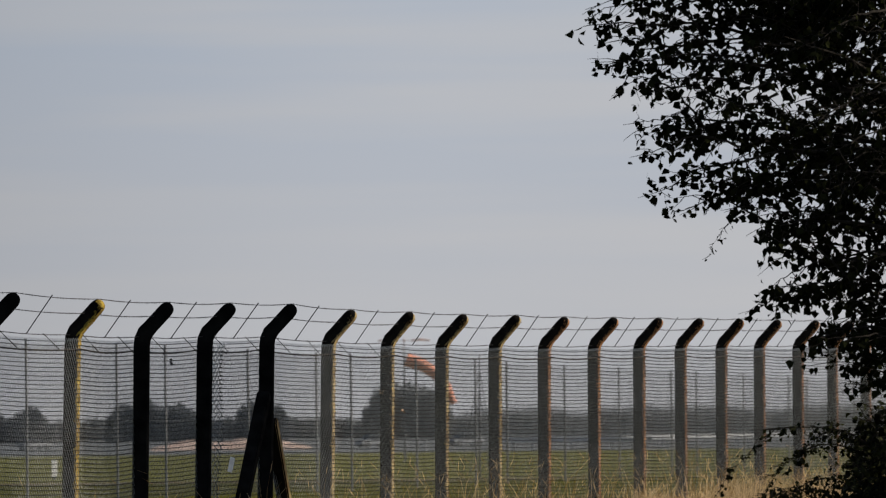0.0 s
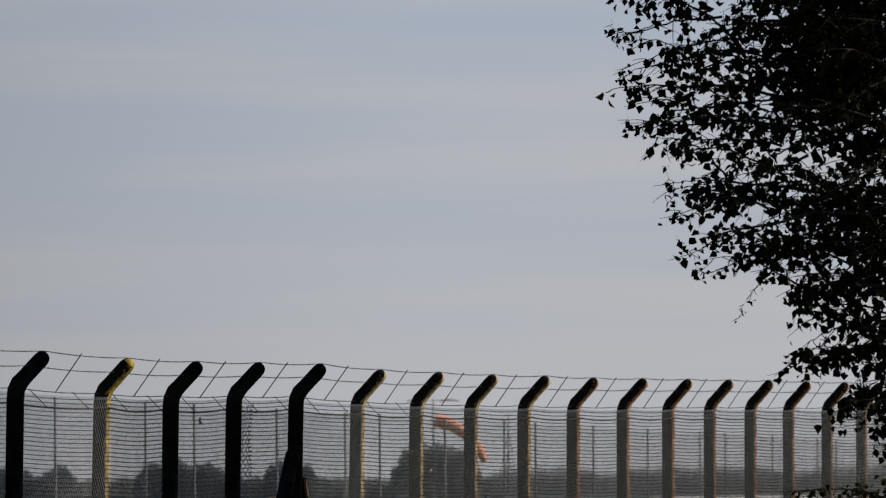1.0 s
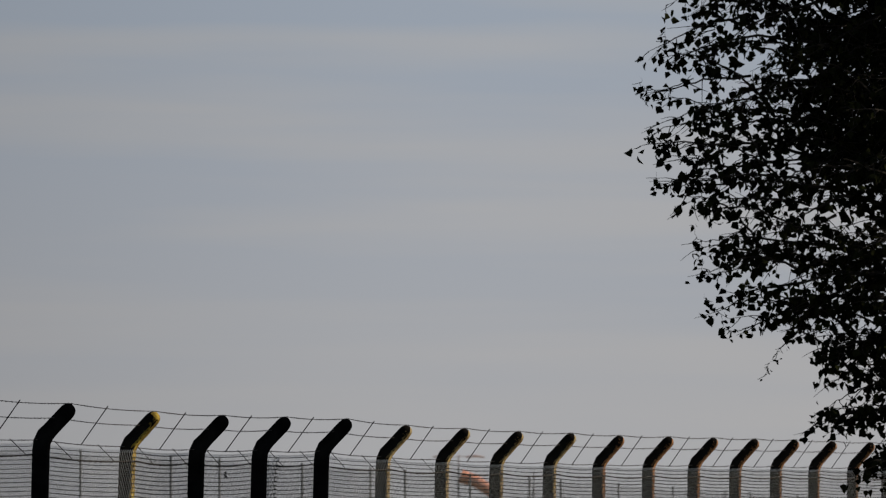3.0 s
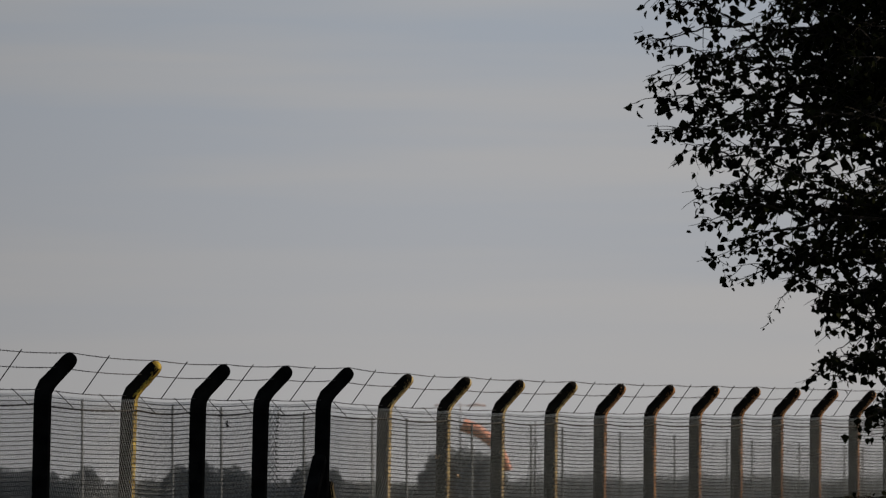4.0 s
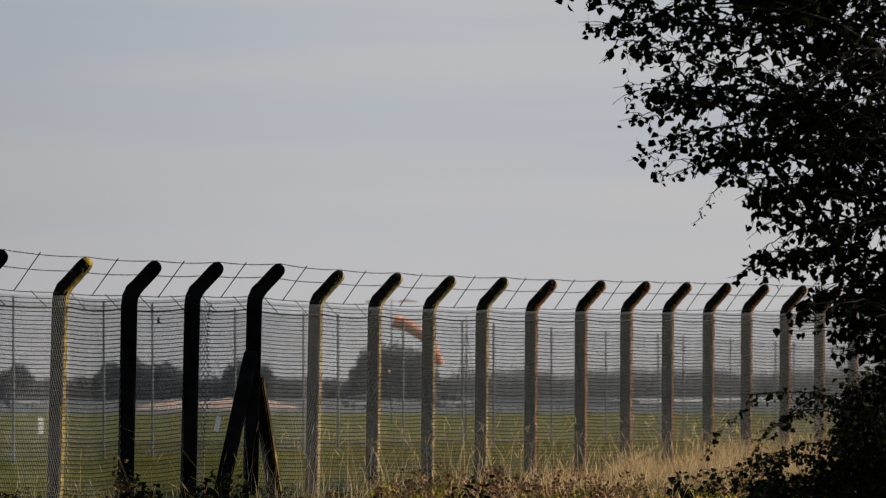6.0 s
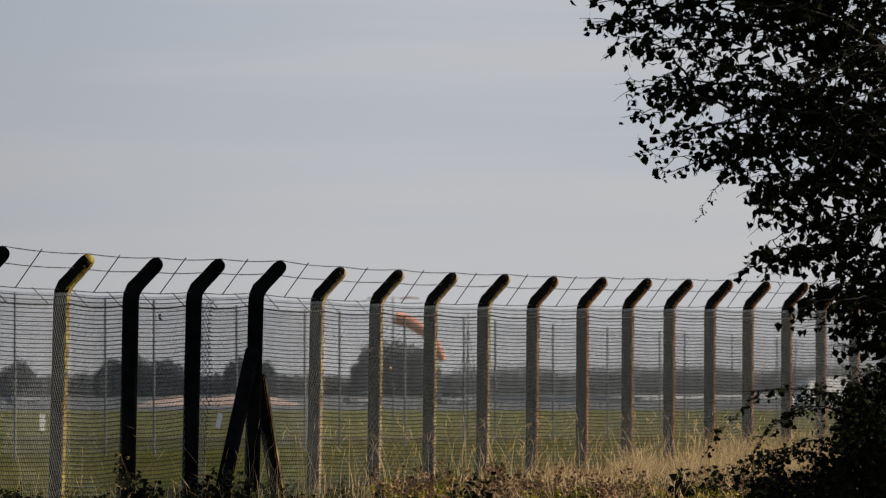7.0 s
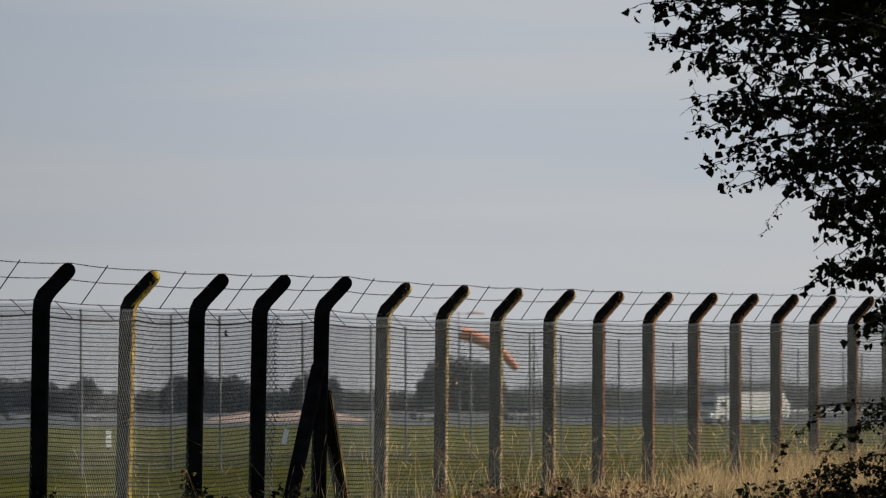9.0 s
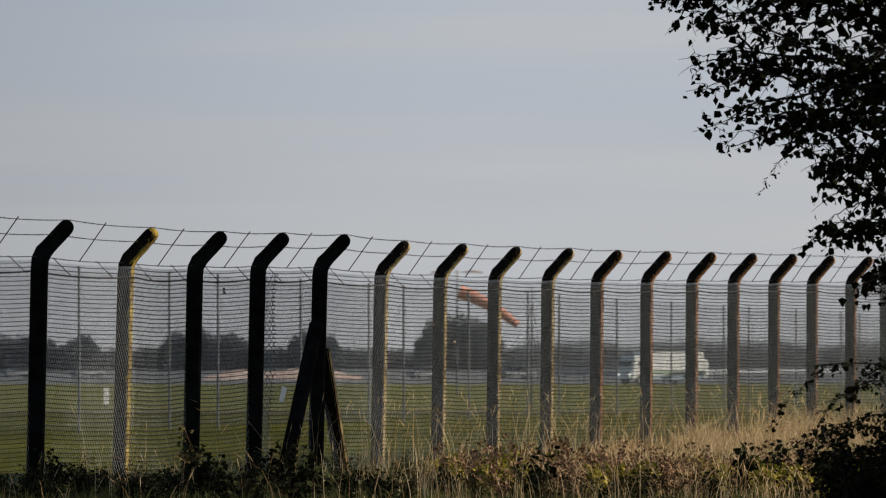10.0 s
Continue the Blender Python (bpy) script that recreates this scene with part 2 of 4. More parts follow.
def tube(verts, faces, points, radii, sides=3, closed=True):
    """Adds a tapered tube along points to vertex and face lists."""
    points = [Vector(p) for p in points]
    start = len(verts)
    for i, p in enumerate(points):
        way = (points[min(i + 1, len(points) - 1)] - points[max(i - 1, 0)]).normalized()
        a = way.orthogonal().normalized() if abs(way.z) > 0.9 else way.cross(Vector((0, 0, 1))).normalized()
        b = way.cross(a)
        r = radii[i] if isinstance(radii, (list, tuple)) else radii
        for k in range(sides):
            w = 2 * math.pi * k / sides
            verts.append(p + a * (r * math.cos(w)) + b * (r * math.sin(w)))
    for i in range(len(points) - 1):
        for k in range(sides):
            p, q = start + i * sides + k, start + i * sides + (k + 1) % sides
            faces.append((p, q, q + sides, p + sides))
    if closed:
        faces.append(tuple(start + k for k in reversed(range(sides))))
        faces.append(tuple(start + (len(points) - 1) * sides + k for k in range(sides)))


def bez(a, b, c, n):
    """Points on a curve from a to c, pulled towards b."""
    a, b, c = Vector(a), Vector(b), Vector(c)
    return [a * (1 - u) ** 2 + b * (2 * u * (1 - u)) + c * u * u for u in (i / n for i in range(n + 1))]


# ---- ground ----
def ground_z(y):
    return float(np.interp(y, [-200, 135, 800, 1200, 4800], [0.0, 0.0, -2.2, -3.0, -3.0]))


def make_ground():
    ys = list(np.linspace(-150, 80, 8)) + list(np.linspace(84, 180, 60)) + list(np.geomspace(190, 4800, 40))
    verts, faces = [], []
    cols = 41
    for y in ys:
        half = 60 + max(0, y) * 0.6
        for k in range(cols):
            x = -half + 2 * half * k / (cols - 1)
            bump = 0.05 * noise.noise((x * 0.25, y * 0.12, 0.0)) if 60 < y < 180 else 0.0
            verts.append((x, y, ground_z(y) + bump))
    for r in range(len(ys) - 1):
        for k in range(cols - 1):
            i = r * cols + k
            faces.append((i, i + 1, i + 1 + cols, i + cols))
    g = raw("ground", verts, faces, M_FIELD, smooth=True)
    return tagged(g, "broad flat airfield of mown green grass", "ground", kind="structure")


make_ground()


def make_verge():
    """Uneven weedy soil on the near side of the fence."""
    verts, faces = [], []
    nx, ny = 40, 70
    for j in range(ny + 1):
        y = 80 + 70 * j / ny
        left = -25.3 + 0.2285 * y + 0.15 * noise.noise((j * 0.4, 7, 0))
        for i in range(nx + 1):
            x = left + 14.0 * (i / nx) ** 1.3
            edge = min(1.0, 10 * i / nx)
            verts.append((x, y, ground_z(y) - 0.03 + edge * (0.05 + 0.05 * noise.noise((x * 1.5, y * 0.6, 4)))))
    for j in range(ny):
        for i in range(nx):
            p = j * (nx + 1) + i
            faces.append((p, p + 1, p + nx + 2, p + nx + 1))
    tagged(raw("verge", verts, faces, M_VERGE, smooth=True), "uneven weedy verge of dry litter along the fence", "ground", kind="structure")


make_verge()

# ---- outer fence: cranked concrete posts, chain link, barbed wire ----
# x, y and lean of each post, from the near end on
POSTS = [
    (-5.47, 87.5, 1.0, 1), (-4.85, 90.4, 1.0, 1), (-4.085, 93.3, 1.2, 1), (-3.31, 96.2, 1.5, 0), (-2.67, 99.2, 1.2, 1),
    (-2.05, 102.1, 1.3, 1), (-1.40, 105.0, 1.3, 1), (-0.72, 107.9, 1.1, 0), (-0.03, 110.8, 0.8, 0), (0.64, 113.8, 0.6, 0),
    (1.33, 116.7, 0.5, 0), (2.00, 119.6, 0.4, 0), (2.71, 122.5, 0.3, 0), (3.39, 125.4, 0.3, 0), (4.05, 128.4, 0.2, 0),
    (4.72, 131.3, 0.2, 0), (5.38, 134.2, 0.2, 0), (6.07, 137.1, 0.1, 0), (6.72, 140.0, 0.0, 0), (7.38, 143.0, 0.0, 0),
    (8.04, 145.9, 0.0, 0), (8.70, 148.8, 0.0, 0),
]
BEND = [2.40, 2.40, 2.39, 2.35, 2.345, 2.365, 2.38, 2.34, 2.335, 2.33, 2.34, 2.34, 2.355, 2.37, 2.385, 2.40, 2.41, 2.42, 2.43, 2.44, 2.45, 2.46]
SIDE = 0.145
ARM = 0.33
ARM_X = 0.9


def post_mesh(name, material, side, lichen=None, cap=True):
    """A square post with a 45 degree arm towards +x and a rounded head; the bend is at z = 0."""
    bm = bmesh.new()
    h = side / 2
    rings = [(0.0, -2.75, 0.0), (0.0, -1.3, 0.0), (0.0, -0.12, 0.0), (0.008, -0.03, 12), (0.045, 0.045, 34), (0.1, 0.1, 45), (ARM - 0.06, ARM - 0.06, 45)]
    head = [(ARM - 0.035, ARM - 0.035, 45, 0.97), (ARM - 0.012, ARM - 0.012, 45, 0.86), (ARM + 0.005, ARM + 0.005, 45, 0.66), (ARM + 0.015, ARM + 0.015, 45, 0.4), (ARM + 0.019, ARM + 0.019, 45, 0.15)]
    loops = []
    for x, z, a, *k in rings + head:
        s = k[0] if k else 1.0
        c, d = math.cos(radians(a)), math.sin(radians(a))
        w = h * s * (0.92 if z > 0.05 else 1.0)
        loop = []
        cut = 0.16 * h
        for px, py in ((-w, -h + cut), (-w + cut, -h), (w - cut, -h), (w, -h + cut), (w, h - cut), (w - cut, h), (-w + cut, h), (-w, h - cut)):
            loop.append(bm.verts.new((x * ARM_X + px * c, py * s, z - px * d)))
        loops.append(loop)
    for a, b in zip(loops, loops[1:]):
        for k in range(8):
            bm.faces.new((a[k], a[(k + 1) % 8], b[(k + 1) % 8], b[k]))
    bm.faces.new(loops[-1])
    bm.faces.new(list(reversed(loops[0])))
    bmesh.ops.recalc_face_normals(bm, faces=bm.faces)
    me = bpy.data.meshes.new(name)
    bm.to_mesh(me)
    me.materials.append(material)
    # sun-facing faces get the lit lichen colour, all others the unlit body colour
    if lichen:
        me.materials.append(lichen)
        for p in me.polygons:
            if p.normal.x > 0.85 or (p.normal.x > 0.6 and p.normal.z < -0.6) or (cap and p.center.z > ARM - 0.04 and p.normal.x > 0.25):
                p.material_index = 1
    bm.free()
    return me


def lichen_mesh(name, material, seed):
    """Ragged crust of small lumps along a post's sunny edge and over its head."""
    rnd = random.Random(seed)
    verts, faces = [], []
    h = SIDE / 2
    for k in range(760):
        u = rnd.random()
        inward = abs(rnd.gauss(0, 0.009)) + max(0.0, 0.02 * noise.noise((u * 30, seed, 0)))
        front = rnd.random() < 0.35
        if u < 0.74:
            z = -0.04 - 2.5 * u / 0.74
            if noise.noise((z * 3.5, seed, 5)) < -0.28:
                continue
            at = Vector((h - inward, -h, z)) if front else Vector((h, rnd.uniform(-h, h), z))
        else:
            d = 0.02 + (ARM - 0.03) * (u - 0.74) / 0.26
            w = h * 0.92 - inward * (1.0 if d < ARM - 0.09 else 2.6)
            at = Vector((d * ARM_X + w * 0.707, -h if front else rnd.uniform(-h, h), d - w * 0.707))
        r = rnd.uniform(0.004, 0.011)
        n = len(verts)
        for v in ((1, 0, 0), (-1, 0, 0), (0, 0.6, 0), (0, -0.6, 0), (0, 0, 1.3), (0, 0, -1.3)):
            verts.append(at + Vector(v) * r * rnd.uniform(0.7, 1.3))
        for a, b in ((0, 2), (2, 1), (1, 3), (3, 0)):
            faces += [(n + a, n + b, n + 4), (n + b, n + a, n + 5)]
    me = bpy.data.meshes.new(name)
    me.from_pydata(verts, [], faces)
    me.materials.append(material)
    return me


def chain_link(name, width, height, pitch, step, r, material, curl=None):
    """Woven flattened-spiral wires of a chain link panel about the plane y = 0, hooked at every row; curl bends each point."""
    verts, faces = [], []
    rows = int(height / step)
    hook_shade = []
    rnd = random.Random(5)
    deep = 0.0105
    for k in range(int(width / pitch)):
        x0 = k * pitch
        start = len(verts)
        hooks = []
        for j in range(rows + 1):
            s = (j + k) % 2
            x = x0 + (pitch * 1.06 if s else -pitch * 0.06)
            z = -j * step - 0.02 * math.sin(x / width * math.pi) + rnd.uniform(-0.0015, 0.0015)
            # each hook passes from one face of the panel to the other
            hooks.append(((x, -deep if s else deep, z + 0.001), (x, deep if s else -deep, z - 0.001)))
        # twisted wire end above the top row
        nodes = [(hooks[0][0][0], 0.0, hooks[0][0][2] + 0.03, 1.2)]
        for j, (near, back) in enumerate(hooks):
            nodes += [(*near, 2.1), (*back, 2.1)]
            if j < rows:
                on = hooks[j + 1][0]
                for u in (0.14, 0.86):
                    nodes.append((back[0] + (on[0] - back[0]) * u, back[1] + (on[1] - back[1]) * u, back[2] + (on[2] - back[2]) * u, 1.6 if back[1] < 0 else 0.45))
        for x, y, z, fat in nodes:
            for w in range(3):
                a = 2.1 * w
                p = (x + r * fat * math.cos(a), y + r * fat * 0.7 * math.sin(a), z + r * fat * 0.9 * math.sin(a + 0.6))
                verts.append(curl(*p) if curl else p)
        for j in range(len(nodes) - 1):
            # hook faces take the painted shade, the wire between them stays light
            hook_shade += [0 if j % 4 == 3 or j == 0 else 1] * 3
            for w in range(3):
                p, q = start + j * 3 + w, start + j * 3 + (w + 1) % 3
                faces.append((p, q, q + 3, p + 3))
    me = bpy.data.meshes.new(name)
    me.from_pydata(verts, [], faces)
    me.materials.append(material)
    me.materials.append(M_HOOK)
    me.polygons.foreach_set("material_index", hook_shade)
    return me


def barbed(name, width, r, spacing, sag):
    verts, faces = [], []
    rnd = random.Random(9)
    for side in (0, math.pi):
        pts = []
        for i in range(61):
            u = i / 60
            x = u * width
            pts.append((x, 0.7 * r * math.cos(u * 60 + side), 0.7 * r * math.sin(u * 60 + side) - sag * 4 * u * (1 - u)))
        tube(verts, faces, pts, r * 0.7, 3)
    x = spacing / 2
    while x < width:
        u = x / width
        z = -sag * 4 * u * (1 - u)
        for k in range(2):
            a = rnd.uniform(0, 3.14)
            d = Vector((rnd.uniform(-0.3, 0.3), math.cos(a), math.sin(a))).normalized() * 0.012
            tube(verts, faces, [Vector((x, 0, z)) - d, Vector((x, 0, z)) + d], r * 0.55, 3)
        x += spacing
    me = bpy.data.meshes.new(name)
    me.from_pydata(verts, [], faces)
    me.materials.append(M_RUST)
    return me


def put(name, me, parent, m, label=""):
    ob = new(name, me)
    ob.parent = parent
    ob.matrix_basis = m
    return tagged(ob, label)


def span(a, b):
    """The pose and length of the way from a to b: x along it, z up as far as it can."""
    a, b = Vector(a), Vector(b)
    x = (b - a).normalized()
    y = Vector((0, 0, 1)).cross(x).normalized()
    m = Matrix((x, y, x.cross(y))).transposed().to_4x4()
    m.translation = a
    return m, (b - a).length


def make_fence():
    fence = empty("perimeter_fence")
    tagged(fence, "tall chain link fence on cranked concrete posts topped with barbed wire", "fence")
    old = post_mesh("post", M_POST, SIDE, M_LIT_LICHEN)
    pale = post_mesh("post_pale", M_POST, SIDE, M_LIT_PALE, False)
    far = post_mesh("post_far", M_POST, SIDE, M_LIT_FAR, False)
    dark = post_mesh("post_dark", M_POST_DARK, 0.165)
    crust = [lichen_mesh("lichen", M_LIT_LICHEN, 3), lichen_mesh("lichen", M_LIT_PALE, 4), lichen_mesh("lichen", M_LIT_PALE, 7), lichen_mesh("lichen", M_LIT_FAR, 5), lichen_mesh("lichen", M_LIT_FAR, 6)]
    heading = math.degrees(math.atan2(POSTS[16][0] - POSTS[6][0], POSTS[16][1] - POSTS[6][1]))
    feet = []
    for i, ((x, y, lean, is_dark), z) in enumerate(zip(POSTS, BEND)):
        # posts painted as shaded are turned to hide their sunny face
        turn = -heading + (9.0 if is_dark else -1.0)
        m = pose(x, y, z) @ pose(0, 0, 0, 0, lean, 0) @ pose(0, 0, 0, 0, 0, turn)
        post = put("post", dark if is_dark else (old if i < 7 else pale if i < 11 else far), fence, m, "shade-coloured dark concrete post with a cranked head" if is_dark else "near-black concrete post, lichen and sunlight coloured down its sunny edge")
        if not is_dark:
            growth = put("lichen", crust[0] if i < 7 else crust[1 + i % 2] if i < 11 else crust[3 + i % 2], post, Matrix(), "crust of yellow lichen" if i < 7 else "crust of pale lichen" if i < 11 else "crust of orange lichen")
            growth["kind"] = "stuff"
        feet.append(m)
    panel = chain_link("chain_link", 3.0, 2.34, 0.034, 0.0455, 0.002, M_WIRE)
    strand = barbed("barbed_strand", 3.0, 0.0035, 0.11, 0.02)
    line = barbed("line_wire", 3.0, 0.0075, 0.3, 0.035)
    for i in range(len(feet) - 1):
        a, b = feet[i], feet[i + 1]
        out_a = SIDE / 2 + 0.012
        # the shade-coloured dark posts stand proud of the mesh
        off_a = (-0.09 if POSTS[i][3] else out_a)
        off_b = (-0.09 if POSTS[i + 1][3] else out_a)
        m, length = span(a @ Vector((off_a, 0, -0.07)), b @ Vector((off_b, 0, -0.07)))
        put("mesh_panel", panel, fence, m @ Matrix.Diagonal((length / 3.0, 1, 1, 1)), "grey chain link mesh")
        for d, up in ((-0.01, -0.005), (0.15, 0.22), (0.285, 0.37)):
            m, length = span(a @ Vector((d, 0, up)), b @ Vector((d, 0, up)))
            put("barbed_strand", strand, fence, m @ Matrix.Diagonal((length / 3.0, 1, 1, 1)))
        m, length = span(a @ Vector((off_a + 0.01, 0, -0.155)), b @ Vector((off_b + 0.01, 0, -0.155)))
        put("line_wire", line, fence, m @ Matrix.Diagonal((length / 3.0, 1, 1, 1)))
        # dropper between the strands, and its tie to the line wire
        low = (a @ Vector((-0.01, 0, -0.01))).lerp(b @ Vector((-0.01, 0, -0.01)), 0.46) + Vector((0, 0, -0.02))
        high = (a @ Vector((0.3, 0, 0.385))).lerp(b @ Vector((0.3, 0, 0.385)), 0.42) + Vector((0, 0, -0.01))
        verts, faces = [], []
        tube(verts, faces, [low, high], 0.006, 4)
        raw("dropper", verts, faces, M_RUST, fence)
        for u in ((0.16, 0.66) if i < 8 else ()):
            p = (a @ Vector((-0.01, 0, -0.01))).lerp(b @ Vector((-0.01, 0, -0.01)), u)
            q = (a @ Vector((out_a, 0, -0.18))).lerp(b @ Vector((out_a, 0, -0.18)), u + 0.1)
            verts, faces = [], []
            tube(verts, faces, [p, q], 0.0052, 4)
            raw("wire_tie", verts, faces, M_RUST, fence)
    # a length of mesh that has come loose and rolled up between two posts
    loose = chain_link("loose_mesh", 0.7, 2.2, 0.05, 0.0455, 0.0034, M_LOOSE,
                       lambda x, y, z: ((0.075 + 0.02 * math.sin(z * 5) + y) * math.cos(x * 9), (0.075 + 0.02 * math.sin(z * 5) + y) * math.sin(x * 9) * 1.6, z))
    put("loose_mesh", loose, fence, pose(-1.93, 102.75, 2.25, 0, 2, 10), "rolled length of loose chain link")
    # struts of the straining post
    x, y = POSTS[6][0], POSTS[6][1]
    for foot, top in (((x - 0.43, y - 1.9, -0.2), (x - 0.035, y - 0.2, 1.72)), ((x + 0.27, y + 1.4, -0.2), (x + 0.03, y + 0.1, 1.42))):
        bm = bmesh.new()
        length = (Vector(top) - Vector(foot)).length
        box(bm, -0.075, 0.075, -0.06, 0.06, 0, length, 0.015)
        # the left strut takes the shade-dark colour too
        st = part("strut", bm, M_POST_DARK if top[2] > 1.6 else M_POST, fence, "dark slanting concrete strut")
        st.matrix_basis = Matrix.Translation(foot) @ (Vector(top) - Vector(foot)).to_track_quat("Z", "Y").to_matrix().to_4x4()
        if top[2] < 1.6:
            # sunlit edge painted on the strut face that stands clear of the shade
            st.data.materials.append(M_LIT_PALE)
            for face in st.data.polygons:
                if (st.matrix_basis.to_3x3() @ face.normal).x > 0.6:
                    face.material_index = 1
    return fence


make_fence()


# ---- inner fence ----
def make_inner_fence():
    fence = empty("inner_fence")
    tagged(fence, "straight grey steel security fence beyond the perimeter fence", "fence")
    spots = [(-9.2, 146), (-6.44, 163), (-5.1, 171.7), (-4.3, 176), (-2.86, 185), (-1.56, 194), (-0.85, 198.5), (0.58, 208), (2.0, 217), (2.8, 222),
             (4.4, 233), (6.05, 244), (6.9, 250), (7.8, 256), (8.7, 262), (10.5, 274), (11.4, 281), (12.4, 287), (13.3, 294), (15.5, 308), (18, 325)]
    height = 2.95
    verts, faces = [], []
    tube(verts, faces, [(0, 0, -0.3), (0, 0, height)], 0.026, 6)
    post = raw("post", verts, faces, M_INNER)
    post_me = post.data
    bpy.data.objects.remove(post)
    tops = []
    for x, y in spots:
        z = ground_z(y)
        put("post", post_me, fence, pose(x, y, z))
        tops.append(Vector((x, y, z)))
    for a, b in zip(tops, tops[1:]):
        verts, faces = [], []
        n = max(8, int((b - a).length / 0.1))
        for k in range(n):
            p = a.lerp(b, k / n)
            tube(verts, faces, [p + Vector((0, 0, 0.05)), p + Vector((0, 0, height - 0.08 + 0.05 * (k % 2)))], 0.0034 if p.y < 195 else 0.0016, 3, closed=False)
        for z in (0.15, 1.5, 2.8):
            tube(verts, faces, [a + Vector((0, 0, z)), b + Vector((0, 0, z))], 0.004, 3, closed=False)
        raw("mesh_panel", verts, faces, M_INNER_WIRE, fence)
    return fence


make_inner_fence()


# ---- trees and brambles ----
def leaf_shape(size, rnd, droop):
    """One pointed leaf with a fold along its midrib: four faces about its own stalk end."""
    w = size * rnd.uniform(0.4, 0.5)
    fold = size * rnd.uniform(0.05, 0.16)
    pts = [Vector((0, 0, 0)), Vector((w, 0.3 * size, fold)), Vector((0.62 * w, 0.62 * size, fold)), Vector((0, size, -0.1 * size)), Vector((-0.62 * w, 0.62 * size, fold)), Vector((-w, 0.3 * size, fold)), Vector((0, 0.45 * size, 0))]
    way = Vector((rnd.gauss(0, 0.55), rnd.gauss(0, 0.55), -droop + rnd.gauss(0, 0.45))).normalized()
    side = way.orthogonal().normalized()
    side = (Matrix.Rotation(rnd.uniform(0, 6.28), 3, way) @ side)
    up = way.cross(side)
    return [side * p.x + way * p.y + up * p.z for p in pts]


LEAF_FACES = ((0, 1, 6), (1, 2, 6), (2, 3, 6), (3, 4, 6), (4, 5, 6), (5, 0, 6))


def add_leaf(verts, faces, at, size, rnd, droop):
    start = len(verts)
    for p in leaf_shape(size, rnd, droop):
        verts.append(at + p)
    faces.extend(tuple(start + k for k in f) for f in LEAF_FACES)


def leafy_branch(parent, name, spine, thick, twigs, twig_len, leaves, size, rnd, leaf_mat, wood_mat, droop=0.7, spread=1.0, start=0.15, tip_bare=0.0):
    """A limb along spine with side twigs and leaves; the leaves are a part of the limb."""
    pts = bez(spine[0], spine[1], spine[2], 14)
    base = pts[0].copy()
    verts, faces, lv, lf = [], [], [], []
    rel = [p - base for p in pts]
    for i in range(1, len(rel)):
        waver = min(0.055, 0.09 * (pts[-1] - base).length) * (i / 14) ** 0.5
        rel[i] += Vector(noise.noise_vector(pts[i] * 2.6)) * waver + Vector((rnd.gauss(0, 0.006), rnd.gauss(0, 0.006), rnd.gauss(0, 0.006)))
    tube(verts, faces, rel, [thick * (1 - 0.86 * i / 14) for i in range(15)], 5)
    for k in range(twigs):
        u = start + (1 - start) * (k + rnd.random()) / twigs
        p = rel[min(13, int(u * 14))].lerp(rel[min(14, int(u * 14) + 1)], u * 14 % 1)
        along = (rel[min(14, int(u * 14) + 1)] - rel[max(0, int(u * 14) - 1)]).normalized()
        d = (along * rnd.uniform(0.2, 0.9) + Vector((rnd.gauss(0, 0.6), rnd.gauss(0, 0.8), rnd.gauss(-0.15, 0.6))) * spread).normalized()
        length = twig_len * rnd.uniform(0.4, 1.1) * (1.15 - 0.6 * u)
        q = p + d * length
        r = q + Vector((rnd.gauss(-0.02, 0.05), rnd.gauss(0, 0.05), -abs(rnd.gauss(0.25, 0.2)) * length))
        tw = bez(p, p + d * length * 0.6, r, 5)
        tube(verts, faces, tw, [0.004, 0.0034, 0.003, 0.0025, 0.002, 0.0014], 3, closed=False)
        count = max(2, int(leaves * rnd.uniform(0.6, 1.3) * (0.4 + 0.6 * length / twig_len)))
        for j in range(count):
            v = rnd.uniform(0.12, 1.0)
            at = tw[min(4, int(v * 5))].lerp(tw[min(5, int(v * 5) + 1)], v * 5 % 1)
            off = Vector((rnd.gauss(0, 0.017), rnd.gauss(0, 0.03), rnd.gauss(-0.01, 0.017)))
            add_leaf(lv, lf, at + off, size * rnd.uniform(0.55, 1.2), rnd, droop)
    limb = raw(name, verts, faces, wood_mat, parent)
    limb.location = base
    leaf = raw("leaves", lv, lf, leaf_mat, limb)
    leaf["kind"] = "stuff"
    return limb


TREE_Y = 60.0
# tree and brambles are laid out at that distance and then enlarged about the eye's height to stand further off
FARTHER = 1.3


def stand(x, y):
    return pose(x * FARTHER, y * FARTHER, EYE * (1 - FARTHER)) @ Matrix.Diagonal((FARTHER, FARTHER, FARTHER, 1))


SWAY = []


